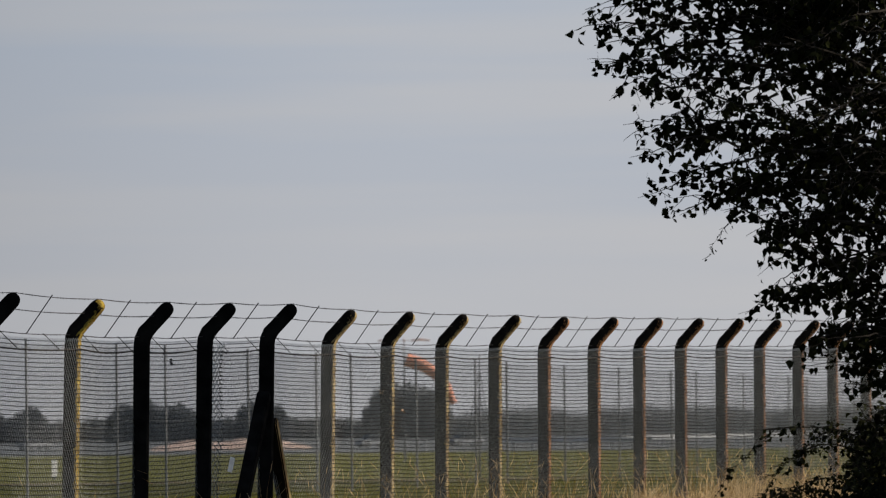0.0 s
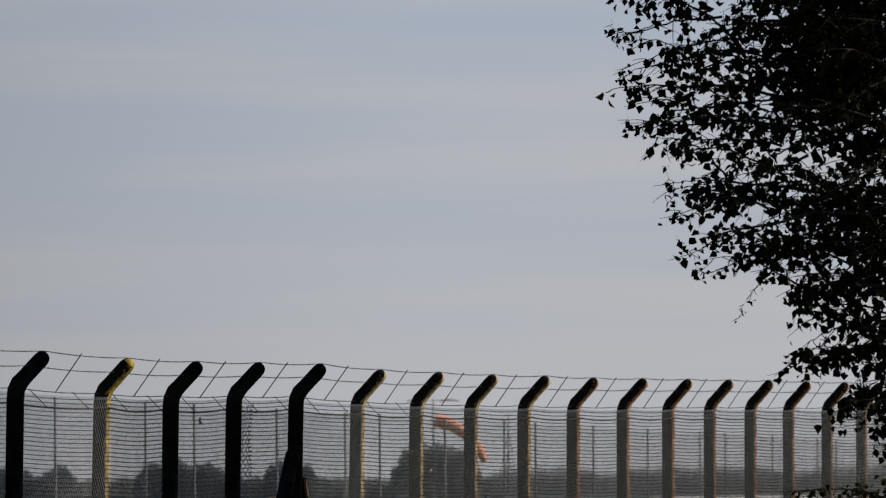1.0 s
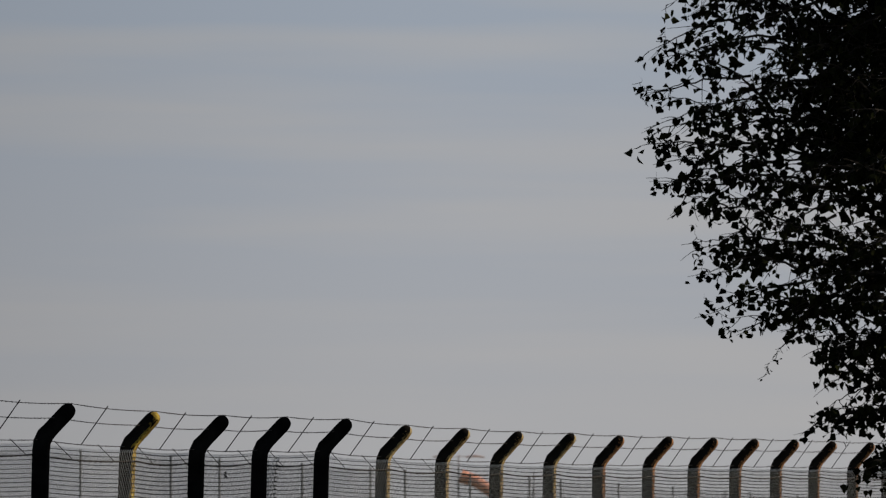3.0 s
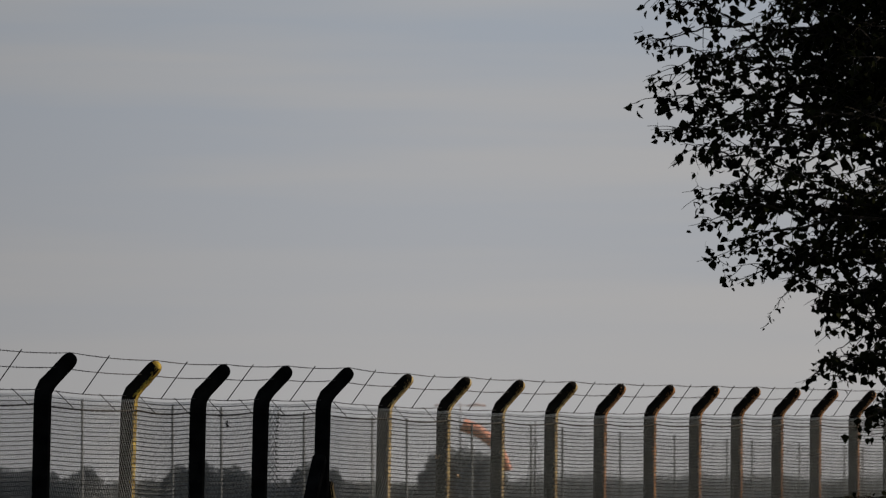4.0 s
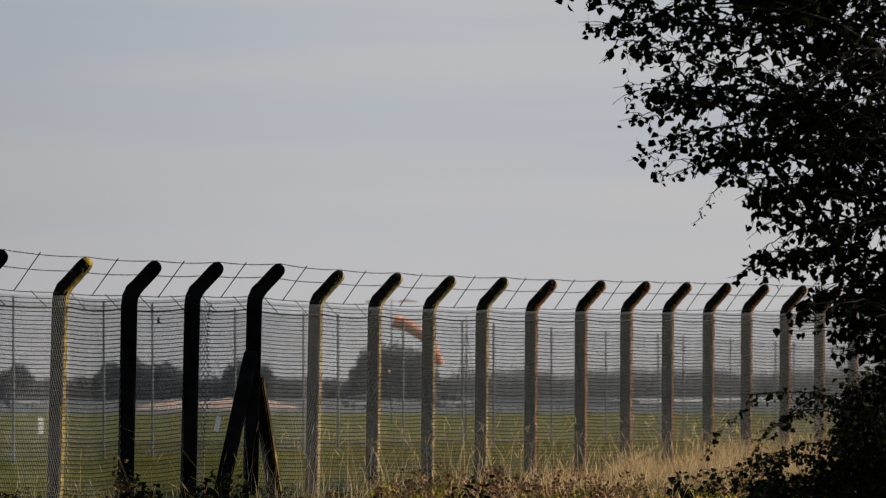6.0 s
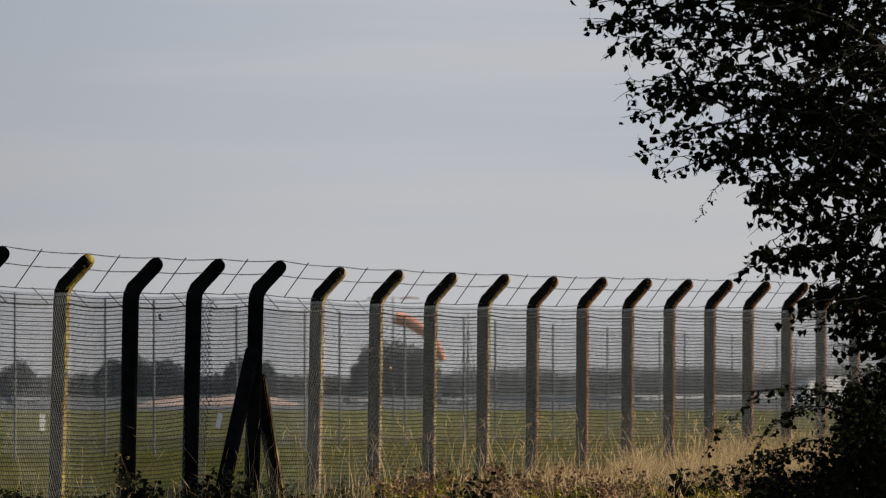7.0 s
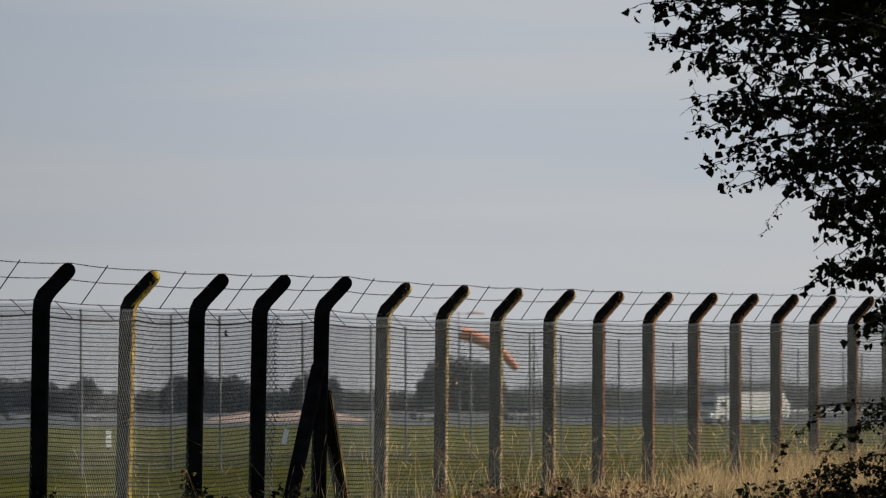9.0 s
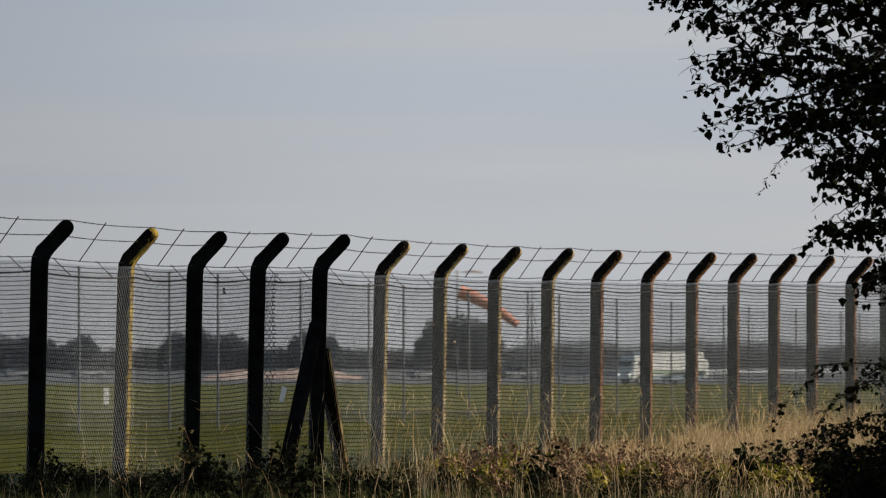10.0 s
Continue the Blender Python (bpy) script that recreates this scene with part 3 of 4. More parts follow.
def make_tree():
    rnd = random.Random(21)
    tree = empty("birch_tree", stand(4.6, TREE_Y))
    tagged(tree, "leafy birch tree in dark silhouette with hanging twigs", "tree")
    verts, faces = [], []
    trunk = [Vector((0, 0, -0.1)), Vector((0.03, 0, 0.8)), Vector((-0.05, 0.05, 1.9)), Vector((0.0, 0, 3.2)), Vector((0.08, 0, 4.6)), Vector((0.05, 0, 6.2)), Vector((0.1, 0, 8.0))]
    tube(verts, faces, trunk, [0.19, 0.155, 0.135, 0.115, 0.09, 0.06, 0.02], 12)
    raw("trunk", verts, faces, M_BARK, tree, smooth=True)
    # world x and z of each limb's root, bend and tip, twigs, their length, and leaves on each
    limbs = [
        ((4.6, 3.6), (2.9, 5.6), (1.74, 5.0), 34, 0.34, 10),
        ((4.6, 3.4), (2.6, 5.1), (1.52, 4.52), 36, 0.34, 10),
        ((4.6, 3.0), (2.5, 4.15), (1.38, 4.02), 40, 0.36, 10),
        ((4.6, 2.9), (2.4, 4.0), (1.56, 3.76), 30, 0.28, 9),
        ((4.6, 2.7), (2.7, 3.5), (1.82, 3.36), 34, 0.34, 10),
        ((4.6, 2.6), (2.7, 3.5), (1.9, 2.97), 38, 0.32, 10),
        ((4.6, 2.4), (3.0, 3.2), (2.12, 2.98), 34, 0.34, 11),
        ((4.6, 2.1), (3.1, 2.9), (2.5, 2.66), 34, 0.32, 11),
        ((4.6, 1.8), (3.2, 2.5), (2.54, 2.24), 34, 0.28, 11),
        ((4.6, 1.6), (3.3, 2.2), (2.74, 1.92), 30, 0.26, 11),
        ((4.6, 1.3), (3.7, 1.9), (3.05, 1.62), 24, 0.24, 9),
    ]
    for i, (a, b, c, twigs, length, leaves) in enumerate(limbs):
        y = rnd.uniform(-0.5, 0.5)
        spine = ((a[0] - 4.6, 0, a[1]), (b[0] - 4.6, y * 0.6, b[1]), (c[0] - 4.6, y, c[1]))
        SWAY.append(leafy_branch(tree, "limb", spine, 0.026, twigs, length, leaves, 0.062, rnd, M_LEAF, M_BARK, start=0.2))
    # inner crown: leafy branchlets that fill the mass inside the crown's lobed edge
    edge_z = [1.2, 1.6, 1.8, 1.9, 2.1, 2.24, 2.35, 2.5, 2.66, 2.8, 2.95, 3.15, 3.36, 3.55, 3.75, 3.9, 4.05, 4.3, 4.55, 4.75, 5.0, 5.6, 6.5]
    edge_x = [3.3, 3.1, 2.9, 2.62, 2.56, 2.42, 2.42, 2.3, 2.22, 2.2, 1.84, 1.68, 1.64, 1.7, 1.44, 1.42, 1.28, 1.3, 1.26, 1.4, 1.36, 1.65, 2.15]
    for k in range(640):
        z = 1.25 + 5.1 * (k * 0.618034 % 1.0)
        core = k >= 220
        reach = float(np.interp(z, edge_z, edge_x)) + ((0.85 + 1.35 * rnd.random() if z > 2.05 else 0.1 + 0.8 * rnd.random()) if core else 1.25 * rnd.random() ** 1.15)
        reach = min(reach, 3.75)
        y = rnd.uniform(-1.3, 1.3) if core else rnd.uniform(-0.7, 0.7)
        root = min(reach + rnd.uniform(0.5, 0.9), 4.55)
        rise = rnd.uniform(-0.35, 0.5)
        spine = ((root - 4.6, y * 0.5, z - rise), ((root + reach) / 2 - 4.6, y * 0.8, z + 0.1 - rise * 0.2), (reach - 4.6, y, z - 0.05))
        airy = core and 2.4 < z < 4.1
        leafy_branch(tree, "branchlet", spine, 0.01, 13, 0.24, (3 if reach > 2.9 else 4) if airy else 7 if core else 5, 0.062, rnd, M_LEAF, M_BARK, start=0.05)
    # thin twig ends that hook upwards beyond the leaves
    for x, z in ((1.62, 3.42), (1.7, 2.98), (1.8, 2.84), (1.38, 3.78), (1.28, 4.4), (1.42, 4.72), (2.42, 2.2), (1.68, 3.2)):
        spine = ((x + 0.34 - 4.6, 0.1, z + 0.05), (x - 0.02 - 4.6, 0.1, z - 0.13), (x - 4.6, 0.1, z + 0.07))
        SWAY.append(leafy_branch(tree, "branchlet", spine, 0.004, 7, 0.05, 2, 0.05, rnd, M_LEAF, M_BARK, start=0.02))
    # a thin hanging twig
    SWAY.append(leafy_branch(tree, "limb", ((2.75 - 4.6, 0.1, 3.0), (2.25 - 4.6, 0.1, 2.95), (2.1 - 4.6, 0.1, 2.52)), 0.006, 16, 0.06, 3, 0.034, rnd, M_LEAF, M_BARK, start=0.35))
    return tree


def make_bramble():
    rnd = random.Random(4)
    bush = empty("bramble_bush", stand(3.6, 62.0))
    tagged(bush, "dark bramble thicket with arching canes", "bush")
    canes = [
        ((3.6, 0.8), (2.82, 1.9), (2.22, 0.98)), ((3.7, 0.7), (2.9, 1.72), (2.45, 0.86)), ((3.4, 0.5), (2.85, 1.25), (2.45, 0.76)),
        ((3.3, 0.4), (2.8, 1.0), (2.5, 0.55)), ((3.6, 0.7), (3.1, 1.7), (2.7, 1.15)), ((3.5, 0.5), (3.0, 1.3), (2.65, 0.9)),
    ]
    for a, b, c in canes:
        y = rnd.uniform(-0.4, 0.4)
        spine = ((a[0] - 3.6, 0, a[1]), (b[0] - 3.6, y, b[1]), (c[0] - 3.6, y, c[1]))
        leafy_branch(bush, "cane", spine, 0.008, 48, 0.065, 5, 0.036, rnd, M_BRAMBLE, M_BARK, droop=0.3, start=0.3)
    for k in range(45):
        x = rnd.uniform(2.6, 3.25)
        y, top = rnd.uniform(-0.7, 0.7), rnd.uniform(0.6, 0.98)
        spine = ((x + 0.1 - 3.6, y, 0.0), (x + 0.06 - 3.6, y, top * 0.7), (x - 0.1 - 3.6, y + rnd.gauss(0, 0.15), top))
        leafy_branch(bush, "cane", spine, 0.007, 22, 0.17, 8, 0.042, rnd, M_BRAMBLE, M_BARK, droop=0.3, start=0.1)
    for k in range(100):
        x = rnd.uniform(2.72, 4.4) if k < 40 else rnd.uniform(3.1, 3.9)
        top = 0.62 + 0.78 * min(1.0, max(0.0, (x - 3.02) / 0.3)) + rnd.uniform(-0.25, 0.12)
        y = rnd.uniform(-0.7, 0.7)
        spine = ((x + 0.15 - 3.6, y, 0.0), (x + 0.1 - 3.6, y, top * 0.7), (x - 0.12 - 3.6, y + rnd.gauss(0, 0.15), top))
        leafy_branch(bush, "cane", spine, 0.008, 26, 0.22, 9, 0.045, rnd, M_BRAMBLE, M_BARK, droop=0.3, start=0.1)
    return bush


make_tree()
make_bramble()


def make_roadside_tree(crown_x, crown_y, crown_z, half_y, half_z, seed):
    """A tall tree beside the view; its crown stands between the sun and the fence."""
    rnd = random.Random(seed)
    tree = empty("roadside_tree", pose(crown_x, crown_y, 0.0))
    tagged(tree, "tall dense tree whose shade falls across the fence", "tree", "roadside trees")
    verts, faces = [], []
    tube(verts, faces, [(0, 0, -0.2), (0.1, 0.05, 2.5), (-0.05, 0.1, 6.0), (0.05, 0, crown_z), (0, 0, crown_z + half_z * 0.7)], [0.34, 0.27, 0.22, 0.14, 0.03], 12)
    raw("trunk", verts, faces, M_BARK, tree, smooth=True)
    for k in range(44):
        a = 2.4 * k
        up = -0.9 + 1.8 * (k + 0.5) / 44
        wide = (1 - abs(up) ** 3) ** (1 / 3)
        tip = Vector((2.0 * wide * math.cos(a), half_y * wide * math.sin(a), crown_z + half_z * up)) * 1.0
        root = Vector((0, 0, max(3.0, tip.z - 1.2 - 1.5 * wide)))
        verts, faces, lv, lf = [], [], [], []
        pts = bez(root, root.lerp(tip, 0.5) + Vector((0, 0, 0.5)), tip, 7)
        tube(verts, faces, pts, [0.09, 0.075, 0.06, 0.05, 0.04, 0.03, 0.02, 0.012], 5)
        limb = raw("limb", verts, faces, M_BARK, tree)
        for j in range(360):
            v = rnd.uniform(0.3, 1.0) ** 0.7
            at = pts[0].lerp(pts[7], v) + Vector((rnd.gauss(0, 0.6), rnd.gauss(0, 0.42), rnd.gauss(0, 0.42)))
            add_leaf(lv, lf, at, rnd.uniform(0.14, 0.26), rnd, 0.5)
        leaf = raw("leaves", lv, lf, M_LEAF, limb)
        leaf["kind"] = "stuff"


make_roadside_tree(15.5, 103.9, 14.4, 4.3, 2.7, 51)
make_roadside_tree(14.0, 92.0, 14.3, 4.4, 2.6, 52)


# ---- verge: dry grass, green grass, weeds ----
def fence_x(y):
    return float(np.interp(y, [p[1] for p in POSTS], [p[0] for p in POSTS]))


def blades(name, count, place, tall, width, material, seed, label, seed_heads=0.0):
    rnd = random.Random(seed)
    verts, faces = [], []
    for k in range(count):
        x, y, s = place(rnd)
        h = tall * s * rnd.uniform(0.5, 1.15)
        lean = Vector((rnd.gauss(0, 0.22), rnd.gauss(0, 0.22), 0)) * h
        a = rnd.uniform(-0.9, 0.9)
        side = Vector((math.cos(a), math.sin(a), 0)) * width * rnd.uniform(0.6, 1.4)
        p0, z0 = Vector((x, y, ground_z(y) - 0.04)), Vector((0, 0, 1))
        bend = lean * rnd.uniform(0.0, 0.9)
        low = p0 + lean * 0.2 + z0 * h * 0.4
        mid = p0 + lean * 0.55 + bend * 0.25 + z0 * h * 0.75
        top = p0 + lean + bend + z0 * h * 0.95
        n = len(verts)
        verts += [p0 - side, p0 + side, low - side * 0.85, low + side * 0.85, mid - side * 0.6, mid + side * 0.6, top]
        faces += [(n, n + 1, n + 3, n + 2), (n + 2, n + 3, n + 5, n + 4), (n + 4, n + 5, n + 6)]
        if rnd.random() < seed_heads:
            way = (top - mid).normalized()
            n = len(verts)
            w = Vector((0.0036, 0, 0))
            verts += [top - way * 0.02, top + way * 0.05 - w, top + way * 0.05 + w, top + way * 0.14, top + way * 0.06 + Vector((0, 0.005, 0))]
            faces += [(n, n + 1, n + 4), (n, n + 4, n + 2), (n + 1, n + 3, n + 4), (n + 4, n + 3, n + 2)]
    return tagged(raw(name, verts, faces, material), label, "grass", kind="stuff")


def dry_place(rnd):
    while True:
        y = rnd.uniform(85.5, 146)
        x = fence_x(y) + 0.05 + (abs(rnd.gauss(0, 1.0)) if y > 106 else rnd.uniform(0, 9.0))
        sunny = min(1.0, max(0.16, (x + 0.3) / 3.0))
        if rnd.random() < sunny * (1.0 if y > 104 else 0.14 if x < 2.0 else 0.3):
            break
    clump = max(0.28, 0.68 + 1.3 * noise.noise((x * 1.9, y * 0.7, 3.0)))
    tall = 0.25 + 0.72 * min(1.0, max(0.0, (x - 0.7) / 3.0))
    return x, y, clump * tall * (1.1 if y > 104 else 0.75)


def green_place(rnd):
    y = rnd.uniform(85.5, 140)
    x = fence_x(y) + (rnd.gauss(0.1, 1.3) if y > 106 else rnd.uniform(-0.6, 8.5))
    return x, y, 0.8 + 0.4 * noise.noise((x, y * 0.6, 9.0))


def near_place(rnd):
    y = rnd.uniform(84.5, 97)
    x = fence_x(y) + rnd.uniform(-0.4, 9.0)
    return x, y, 0.8 + 0.6 * noise.noise((x * 1.4, y * 0.7, 6.0))


def straw_place(rnd):
    x, y, s = near_place(rnd)
    while x < 0.6 and rnd.random() < (0.9 if x < -0.9 else 0.55):
        x, y, s = near_place(rnd)
    return x, y, s


def tall_place(rnd):
    y = rnd.uniform(93, 142) if rnd.random() < 0.3 else rnd.uniform(106, 142)
    return fence_x(y) + abs(rnd.gauss(0.0, 0.9)), y, 0.85


blades("dry_grass", 31000, dry_place, 0.43, 0.0018, M_DRY, 31, "tall sunlit straw-coloured dry grass along the fence", 0.12)
blades("green_grass", 17000, green_place, 0.26, 0.0035, M_GREENBLADE, 32, "short rough green grass at the fence foot")
blades("verge_straw", 1800, straw_place, 0.5, 0.002, M_STRAW, 35, "thin straw blades among the weeds at the fence foot", 0.3)
blades("verge_grass", 5000, near_place, 0.2, 0.003, M_GREENBLADE, 36, "dull green grass among the weeds at the fence foot")
blades("grass_stalks", 620, tall_place, 1.0, 0.0025, M_DRY, 33, "long pale seeding grass stalks by the fence", 0.9)


def make_weed(material, seed, label):
    """A dead dock plant: stems crowded with crumpled seed clusters."""
    rnd = random.Random(seed)
    weed = empty("dock_weed")
    tagged(weed, label, "weed", "weeds at the fence foot")
    for s in range(5):
        verts, faces = [], []
        lean = Vector((rnd.gauss(0, 0.12), rnd.gauss(0, 0.12), rnd.uniform(0.34, 0.62)))
        pts = [Vector((rnd.gauss(0, 0.02), 0, -0.05)), lean * 0.5 + Vector((rnd.gauss(0, 0.03), 0, 0)), lean]
        tube(verts, faces, pts, [0.006, 0.005, 0.002], 4)
        stem = raw("stem", verts, faces, material, weed)
        lv, lf = [], []
        for k in range(70):
            u = rnd.uniform(0.25, 1.0)
            at = pts[0].lerp(pts[2], u) + Vector((rnd.gauss(0, 0.035), rnd.gauss(0, 0.035), rnd.gauss(0, 0.02)))
            add_leaf(lv, lf, at, rnd.uniform(0.02, 0.05), rnd, 0.0)
        ob = raw("seed_head", lv, lf, material, stem)
        ob["kind"] = "stuff"
    return weed


def make_weeds():
    rnd = random.Random(17)
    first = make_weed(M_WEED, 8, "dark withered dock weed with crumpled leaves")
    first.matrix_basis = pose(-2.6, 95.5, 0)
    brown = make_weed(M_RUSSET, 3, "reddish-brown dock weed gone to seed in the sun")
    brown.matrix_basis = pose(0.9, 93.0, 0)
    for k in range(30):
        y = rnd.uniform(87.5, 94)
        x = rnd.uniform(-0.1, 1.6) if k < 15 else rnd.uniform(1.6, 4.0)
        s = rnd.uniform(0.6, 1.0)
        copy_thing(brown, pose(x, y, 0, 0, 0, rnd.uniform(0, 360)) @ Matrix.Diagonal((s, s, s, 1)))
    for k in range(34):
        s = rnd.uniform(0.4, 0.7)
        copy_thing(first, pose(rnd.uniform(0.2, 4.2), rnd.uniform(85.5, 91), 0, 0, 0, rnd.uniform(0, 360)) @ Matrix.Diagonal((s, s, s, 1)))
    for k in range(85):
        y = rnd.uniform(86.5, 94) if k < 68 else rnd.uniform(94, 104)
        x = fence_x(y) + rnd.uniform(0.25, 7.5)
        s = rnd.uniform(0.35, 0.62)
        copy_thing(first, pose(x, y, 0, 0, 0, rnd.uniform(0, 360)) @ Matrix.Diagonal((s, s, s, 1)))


make_weeds()


def make_leafy_weed(material, seed, label, tall):
    """A broad-leaved plant: a few upright stems with leaves in loose whorls."""
    rnd = random.Random(seed)
    weed = empty("leafy_weed")
    tagged(weed, label, "weed", "leafy weeds at the fence foot")
    for s in range(6):
        verts, faces, lv, lf = [], [], [], []
        tip = Vector((rnd.gauss(0, 0.13), rnd.gauss(0, 0.13), tall * rnd.uniform(0.6, 1.1)))
        pts = bez((rnd.gauss(0, 0.03), rnd.gauss(0, 0.03), -0.05), (tip.x * 0.3, tip.y * 0.3, tip.z * 0.6), tip, 4)
        tube(verts, faces, pts, [0.006, 0.005, 0.004, 0.003, 0.002], 4)
        stem = raw("stem", verts, faces, material, weed)
        for k in range(34):
            u = rnd.random() ** 0.7
            at = pts[0].lerp(pts[4], u) + Vector((rnd.gauss(0, 0.045), rnd.gauss(0, 0.045), rnd.gauss(0, 0.02)))
            add_leaf(lv, lf, at, rnd.uniform(0.035, 0.085), rnd, 0.1)
        leaf = raw("leaves", lv, lf, material, stem)
        leaf["kind"] = "stuff"
    return weed


def make_leafy_weeds():
    rnd = random.Random(23)
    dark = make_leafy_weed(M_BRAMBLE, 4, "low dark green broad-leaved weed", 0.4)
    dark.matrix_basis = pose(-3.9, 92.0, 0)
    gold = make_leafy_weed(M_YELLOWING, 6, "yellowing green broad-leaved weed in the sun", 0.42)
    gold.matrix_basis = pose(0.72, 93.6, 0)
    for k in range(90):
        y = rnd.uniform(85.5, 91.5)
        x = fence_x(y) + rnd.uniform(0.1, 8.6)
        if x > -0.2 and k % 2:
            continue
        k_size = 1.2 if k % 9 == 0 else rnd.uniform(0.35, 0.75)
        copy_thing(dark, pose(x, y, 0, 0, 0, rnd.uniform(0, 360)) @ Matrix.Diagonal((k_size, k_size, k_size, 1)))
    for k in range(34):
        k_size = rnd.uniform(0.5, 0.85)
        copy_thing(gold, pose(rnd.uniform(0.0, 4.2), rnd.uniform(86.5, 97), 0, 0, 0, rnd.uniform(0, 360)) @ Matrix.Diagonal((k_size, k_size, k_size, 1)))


make_leafy_weeds()


# ---- things caught on the mesh and standing in the field ----
def make_small_things():
    bm = bmesh.new()
    box(bm, -0.031, 0.031, -0.002, 0.002, -0.085, 0.085, 0.001)
    tag = part("plastic_tag", bm, M_SIGN)
    tag.matrix_basis = pose(-1.79, 103.0, 0.93, 0, 14, 28)
    tagged(tag, "small white plastic tag hanging on the chain link", "tag")
    for x, y, z, s, m, label in ((-2.37, 99.6, 2.05, 0.045, M_BLACK, "scrap of black plastic caught on the chain link"), (-0.1, 110.3, 1.735, 0.05, M_DEBRIS, "pale curled dead leaf caught on the chain link"), (0.14, 110.9, 1.5, 0.05, M_DEBRIS, "pale curled dead leaf caught on the chain link")):
        rnd = random.Random(int(z * 100))
        lv, lf = [], []
        for k in range(5):
            add_leaf(lv, lf, Vector((rnd.gauss(0, 0.012), rnd.gauss(0, 0.01), rnd.gauss(0.01, 0.014))), s * rnd.uniform(0.6, 1.1), rnd, 0.3)
        ob = raw("caught_scrap", lv, lf, m)
        ob.matrix_basis = pose(x, y, z)
        tagged(ob, label, "litter")
    # marker stake in the field
    y = 275.0
    stake = empty("marker_stake", pose(-10.05, y, ground_z(y), 0, 0, 30))
    tagged(stake, "short white marker board on a stake in the grass", "marker")
    bm = bmesh.new()
    box(bm, -0.09, 0.09, -0.015, 0.015, 0.1, 0.62, 0.01)
    part("board", bm, M_SIGN, stake)
    bm = bmesh.new()
    box(bm, -0.025, 0.025, 0.016, 0.06, -0.2, 0.5, 0.005)
    part("stake", bm, M_INNER, stake)


make_small_things()


def make_guyed_mast():
    y = 250.0
    mast = empty("guyed_mast", pose(2.4, y, ground_z(y)))
    tagged(mast, "slim pale guyed mast standing in the grass", "mast")
    verts, faces = [], []
    tube(verts, faces, [(0, 0, -0.1), (0.02, 0, 3.4)], [0.03, 0.015], 6)
    raw("pole", verts, faces, M_INNER_WIRE, mast)
    for x, yy, z in ((-0.55, 0.4, 2.9), (0.5, 0.4, 3.1), (-0.3, -0.5, 2.4), (0.28, -0.5, 2.6)):
        verts, faces = [], []
        tube(verts, faces, [(x, yy, -0.1), (0, 0, z)], 0.011, 4)
        raw("guy_rod", verts, faces, M_INNER_WIRE, mast)


make_guyed_mast()


# ---- windsock ----
SOCK_Y = 460.0
SOCK = []
SOCK_LEN = 0.84


def make_windsock():
    base = ground_z(SOCK_Y)
    top = EYE + 2.60 - base
    sock = empty("windsock", pose(0.70, SOCK_Y, base))
    tagged(sock, "haze-paled orange windsock drooping from a mast", "windsock")
    verts, faces = [], []
    tube(verts, faces, [(0, 0, -0.2), (0, 0, top * 0.5), (0, 0, top + 0.35)], [0.06, 0.05, 0.04], 10)
    raw("mast", verts, faces, M_GREYMAST, sock)
    verts, faces = [], []
    tube(verts, faces, [(0, 0, top + 0.35), (0, 0, top + 1.0)], 0.03, 6)
    raw("finial", verts, faces, M_MAST, sock)
    for x0, x1 in ((-1.3, -0.35), (0.35, 1.3)):
        verts, faces = [], []
        tube(verts, faces, [(x0, 0, top + 0.86), ((x0 + x1) / 2, 0, top + 0.92), (x1, 0, top + 0.86)], [0.04, 0.07, 0.035], 8)
        raw("lamp_arm", verts, faces, M_MAST, sock)
    verts, faces = [], []
    tube(verts, faces, [(-1.3, 0, top + 0.88), (1.3, 0, top + 0.88)], 0.02, 6)
    raw("crossbar", verts, faces, M_MAST, sock)
    radii = [0.35, 0.32, 0.28, 0.24, 0.19]
    for k in range(4):
        verts, faces = [], []
        n = 7
        pts = [Vector((SOCK_LEN * 1.06 * i / (n - 1), 0, 0)) for i in range(n)]
        rs = [radii[k] + (radii[k + 1] - radii[k]) * i / (n - 1) + 0.012 * math.sin(i * 2.1 + k) for i in range(n)]
        tube(verts, faces, pts, rs, 14, closed=False)
        piece = raw("sock_section", verts, faces, M_ORANGE, sock, smooth=True)
        SOCK.append(piece)
    return top


SOCK_TOP = make_windsock()


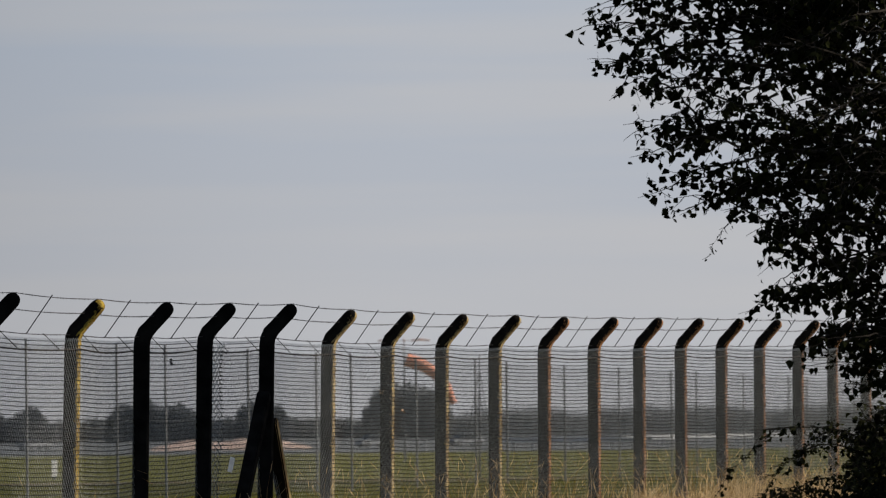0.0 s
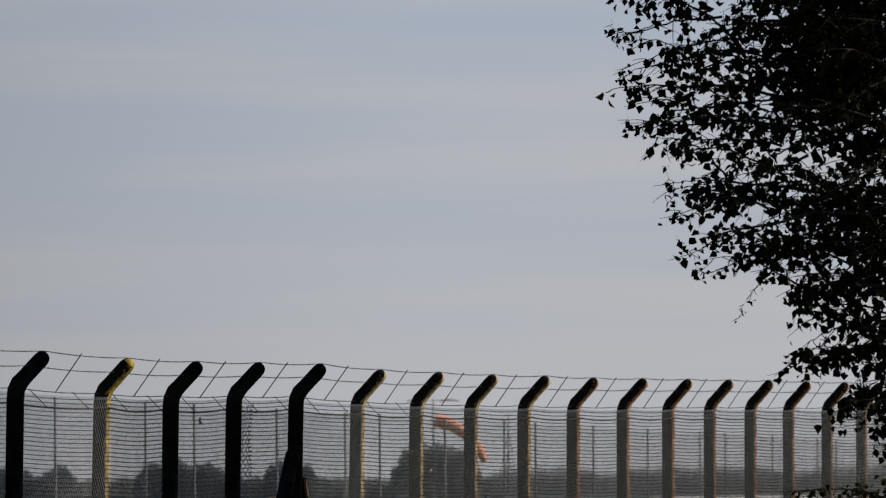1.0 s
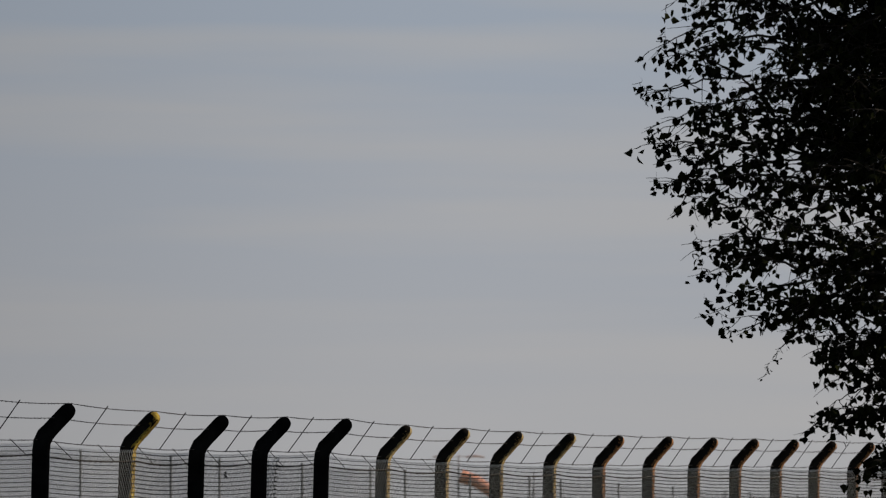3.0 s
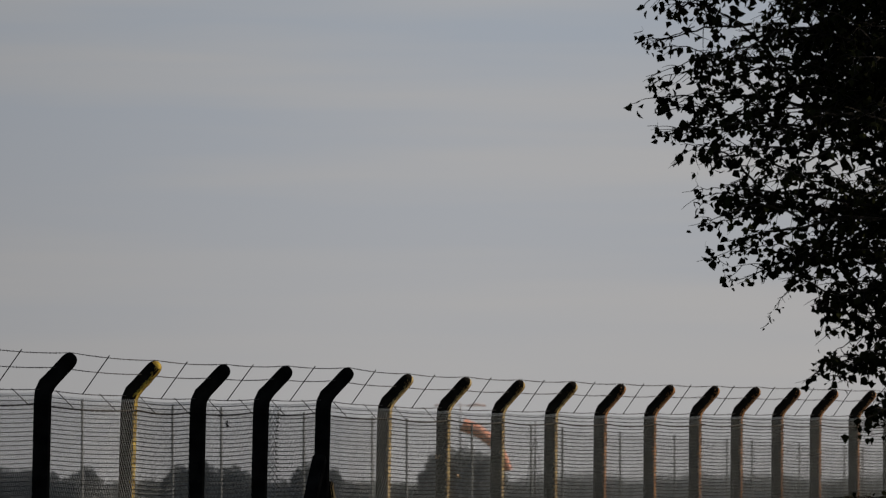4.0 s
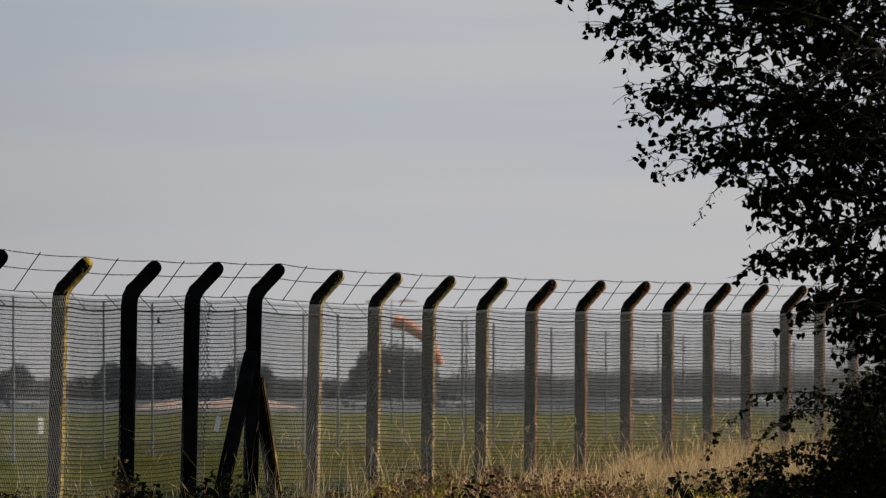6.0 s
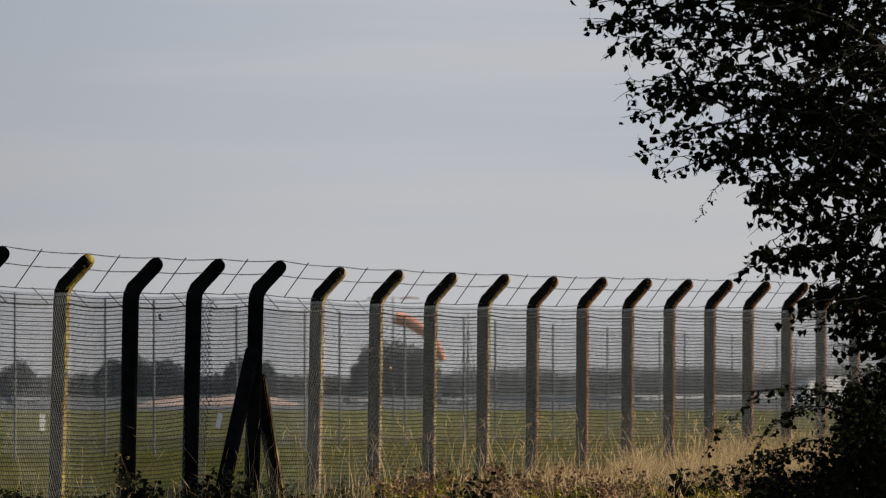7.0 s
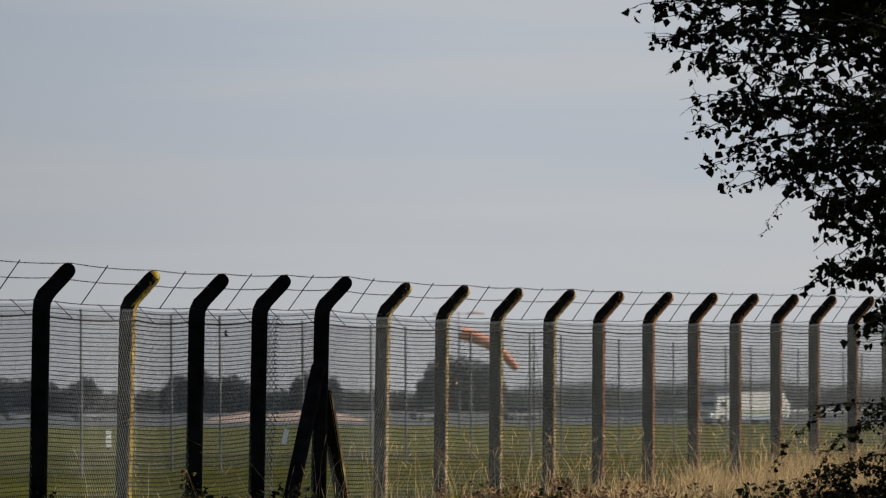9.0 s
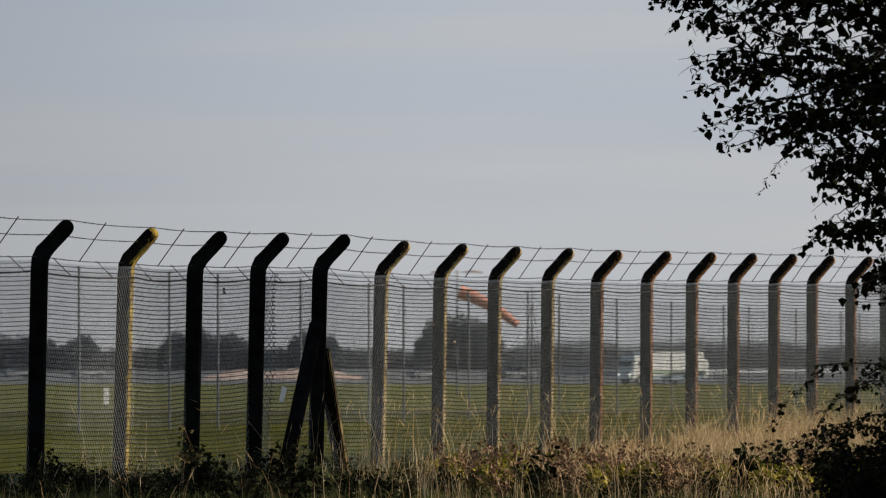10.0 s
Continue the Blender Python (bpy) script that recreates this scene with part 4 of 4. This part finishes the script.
# ---- far field: barrier, mound, parked vehicles, woods ----
def make_far():
    rnd = random.Random(12)
    # long pale barriers beside the far road
    for pts in (((9.5, 850), (22.5, 790)), ((22.6, 905), (62.0, 1150))):
        (x0, y0), (x1, y1) = pts
        barrier = empty("road_barrier", pose(0, 0, 0))
        tagged(barrier, "long low weathered grey road barrier across the airfield", "barrier")
        n = 8
        for k in range(n):
            a = Vector((x0 + (x1 - x0) * k / n, y0 + (y1 - y0) * k / n, 0))
            b = Vector((x0 + (x1 - x0) * (k + 0.97) / n, y0 + (y1 - y0) * (k + 0.97) / n, 0))
            a.z, b.z = ground_z(a.y), ground_z(b.y)
            bm = bmesh.new()
            length = (b - a).length
            box(bm, 0, length, -0.15, 0.15, 0.75, 1.15, 0.04)
            box(bm, 0.1, 0.3, -0.1, 0.1, -0.2, 0.75)
            ob = part("rail", bm, M_BARRIER, barrier)
            ob.matrix_basis = span(a, b)[0]
    # pale mound of soil
    verts, faces = [], []
    nx, ny = 40, 8
    for i in range(nx + 1):
        for j in range(ny + 1):
            u, v = i / nx, j / ny
            h = 1.25 * min(1, 4 * u, 5 * (1 - u)) ** 0.5 * math.sin(math.pi * v) * (0.85 + 0.35 * noise.noise((u * 6, v * 2, 1)))
            verts.append((-26.5 + 18.0 * u, 1000 + 8 * v, ground_z(1000) - 0.1 + max(0, h)))
    for i in range(nx):
        for j in range(ny):
            p = i * (ny + 1) + j
            faces.append((p, p + ny + 1, p + ny + 2, p + 1))
    tagged(raw("soil_mound", verts, faces, M_MOUND, smooth=True), "long low mound of pale pinkish soil", "mound")
    # far woods: crowns of many small clumps, their colours holding the haze
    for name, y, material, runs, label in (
        ("far_hedge", 1500, M_HEDGE, [(-95, 6, 3.6, 1.2)], "continuous line of haze-tinted trees and hedge at the airfield edge"),
        ("far_wood", 1420, M_WOOD, [(-74, -52, 5.4, 1.5), (-44, -28, 6.3, 1.2), (-24, -16, 6.2, 1.2)], "dark haze-tinted clumps of trees beyond the airfield"),
        ("far_shelter_belt", 1500, M_HAZY, [(4, 95, 4.7, 0.5), (10, 30, 5.5, 0.5), (32, 60, 5.6, 0.5), (62, 92, 5.6, 0.5)], "even pale haze-tinted belt of trees beyond the airfield road"),
        ("far_copse", 1440, M_COPSE, [(-4.5, 9.5, 8.6, 1.3)], "haze-tinted grey clumps of trees beyond the airfield"),
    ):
        lv, lf = [], []
        # sparse small clumps let sky show through, paling the belt as haze would
        airy = name == "far_shelter_belt"
        for x0, x1, tall, rough in runs:
            for k in range(int((x1 - x0) * tall * (52 if airy else 42))):
                u = rnd.random()
                x = x0 + (x1 - x0) * u
                edge = min(1.0, 4 * min(u, 1 - u) + 0.35) ** 0.5
                h = tall * edge * (0.78 + 0.23 * rough * noise.noise((x * 0.28, y * 0.01, 2.0)) + 0.2 * rnd.random() ** 2.5)
                z = ground_z(y) + h * rnd.random() ** 0.8
                s = rnd.uniform(0.15, 0.42) * (0.36 if airy else 1.0)
                c = Vector((x, y + rnd.uniform(-4, 4), z))
                n = len(lv)
                for d in ((1, 0, 0), (-0.5, 0.8, 0), (-0.5, -0.8, 0), (0, 0, 0.9), (0, 0, -0.9)):
                    lv.append(c + Vector(d) * s * rnd.uniform(0.7, 1.3))
                lf.extend([(n, n + 1, n + 3), (n + 1, n + 2, n + 3), (n + 2, n, n + 3), (n + 1, n, n + 4), (n + 2, n + 1, n + 4), (n, n + 2, n + 4)])
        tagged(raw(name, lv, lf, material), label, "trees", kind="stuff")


make_far()


def make_wheel(parent, x, y, r):
    verts, faces = [], []
    tube(verts, faces, [(x, y - 0.11, r), (x, y + 0.11, r)], r, 16)
    w = raw("wheel", verts, faces, M_TYRE, parent)
    verts, faces = [], []
    tube(verts, faces, [(x, y - 0.125, r), (x, y - 0.1, r)], r * 0.55, 12)
    raw("rim", verts, faces, M_BARRIER, w)


def make_car(x, y, turn, paint):
    car = empty("parked_car", pose(x, y, ground_z(y), 0, 0, turn))
    tagged(car, "distant parked pale car beyond the airfield", "car", "cars parked far off")
    bm = bmesh.new()
    box(bm, -2.1, 2.1, -0.85, 0.85, 0.3, 0.85, 0.12)
    body = part("body", bm, paint, car)
    bm = bmesh.new()
    made = box(bm, -1.3, 1.2, -0.75, 0.75, 0.82, 1.42, 0.0)
    for v in bm.verts:
        if v.co.z > 1.2:
            v.co.x *= 0.68
    part("cabin", bm, M_GLASS, car)
    bm = bmesh.new()
    box(bm, -0.85, 0.8, -0.7, 0.7, 1.42, 1.47, 0.02)
    part("roof", bm, paint, car)
    for wx in (-1.3, 1.3):
        for wy in (-0.8, 0.8):
            make_wheel(car, wx, wy, 0.32)


for cx, cy, ct in ((-51.5, 1120, 28), (-43.5, 1125, 35), (-2.0, 1060, 32), (8.5, 1050, 30)):
    make_car(cx, cy, ct, M_BARRIER)

# ---- the moving lorry ----
LORRY_Y = 800.0


def make_lorry():
    lorry = empty("box_lorry", pose(40, LORRY_Y, ground_z(LORRY_Y)))
    tagged(lorry, "white box lorry with a blue and green stripe driving across", "lorry")
    bm = bmesh.new()
    box(bm, 1.85, 7.9, -1.15, 1.15, 0.75, 2.82, 0.05)
    body = part("cargo_box", bm, M_WHITE, lorry)
    bm = bmesh.new()
    box(bm, 2.0, 7.8, -1.165, -1.152, 0.95, 1.2)
    part("stripe", bm, M_GREENP, body, "pale green stripe")
    bm = bmesh.new()
    box(bm, 1.85, 7.8, -1.13, 1.13, 0.4, 0.74, 0.03)
    part("skirt", bm, M_BLUE, lorry, "blue side skirt")
    bm = bmesh.new()
    box(bm, 0.0, 1.8, -1.1, 1.1, 0.45, 2.5, 0.1)
    for v in bm.verts:
        if v.co.z > 1.4 and v.co.x < 0.4:
            v.co.x += (v.co.z - 1.4) * 0.35
    cab = part("cab", bm, M_WHITE, lorry)
    bm = bmesh.new()
    box(bm, 0.75, 1.3, -1.12, -1.104, 1.55, 2.0, 0.0)
    part("side_window", bm, M_GLASS, cab)
    bm = bmesh.new()
    box(bm, 0.05, 0.12, -0.85, 0.85, 1.65, 2.05)
    for v in bm.verts:
        v.co.x += (v.co.z - 1.4) * 0.35 - 0.08
    part("windscreen", bm, M_GLASS, cab)
    for y in (-0.8, 0.8):
        bm = bmesh.new()
        box(bm, -0.05, 0.06, y - 0.12, y + 0.12, 0.75, 0.93, 0.02)
        part("headlight", bm, M_LAMP, cab)
    for x in (0.95, 6.2):
        for y in (-1.0, 1.0):
            make_wheel(lorry, x, y, 0.42)
    # tail section with a rounded canopy
    bm = bmesh.new()
    box(bm, 7.95, 8.6, -1.05, 1.05, 0.5, 2.2, 0.2)
    part("tail_lift", bm, M_WHITE, lorry)
    return lorry


LORRY = make_lorry()


# ---- what moves ----
def motions():
    z = ground_z(LORRY_Y)
    walk(LORRY, [(t, pose(15.7 + 7.13 * (10.0 - t), LORRY_Y + 5.0 * (10.0 - t), z, 0, 0, 36)) for t in (0.0, 2.5, 5.0, 7.5, 10.0)])
    # mean droop of the sock and how much it curls, in degrees
    droops = [(0.0, 43, 24), (0.5, 42, 22), (1.0, 40, 22), (1.5, 41, 22), (2.0, 43, 24), (3.5, 44, 24), (4.0, 44, 22), (4.5, 44, 20), (5.0, 47, 20), (5.5, 45, 22),
              (7.0, 42, 24), (7.5, 42, 16), (8.0, 39, 14), (8.5, 35, 18), (9.0, 33, 16), (9.5, 32, 12), (10.0, 30, 8)]
    rows = [[] for _ in SOCK]
    for t, mean, curl in droops:
        at = Vector((0.1, 0, SOCK_TOP - 0.08))
        for k in range(4):
            a = mean + curl * (k - 1.5) / 1.5
            m = Matrix.Translation(at) @ pose(0, 0, 0, 0, a, 0)
            rows[k].append((t, m))
            at = m @ Vector((SOCK_LEN, 0, 0))
    for piece, r in zip(SOCK, rows):
        walk(piece, r)
    rnd = random.Random(77)
    for limb in SWAY:
        home = limb.location.copy()
        a, b = rnd.uniform(0, 6.28), rnd.uniform(0, 6.28)
        walk(limb, [(0.5 * k, Matrix.Translation(home) @ pose(0, 0, 0, 0, 0.3 * math.sin(2.6 * k * 0.5 + a) + 0.15 * math.sin(5.3 * k * 0.5 + b), 0.4 * math.sin(1.9 * k * 0.5 + b))) for k in range(21)])


motions()
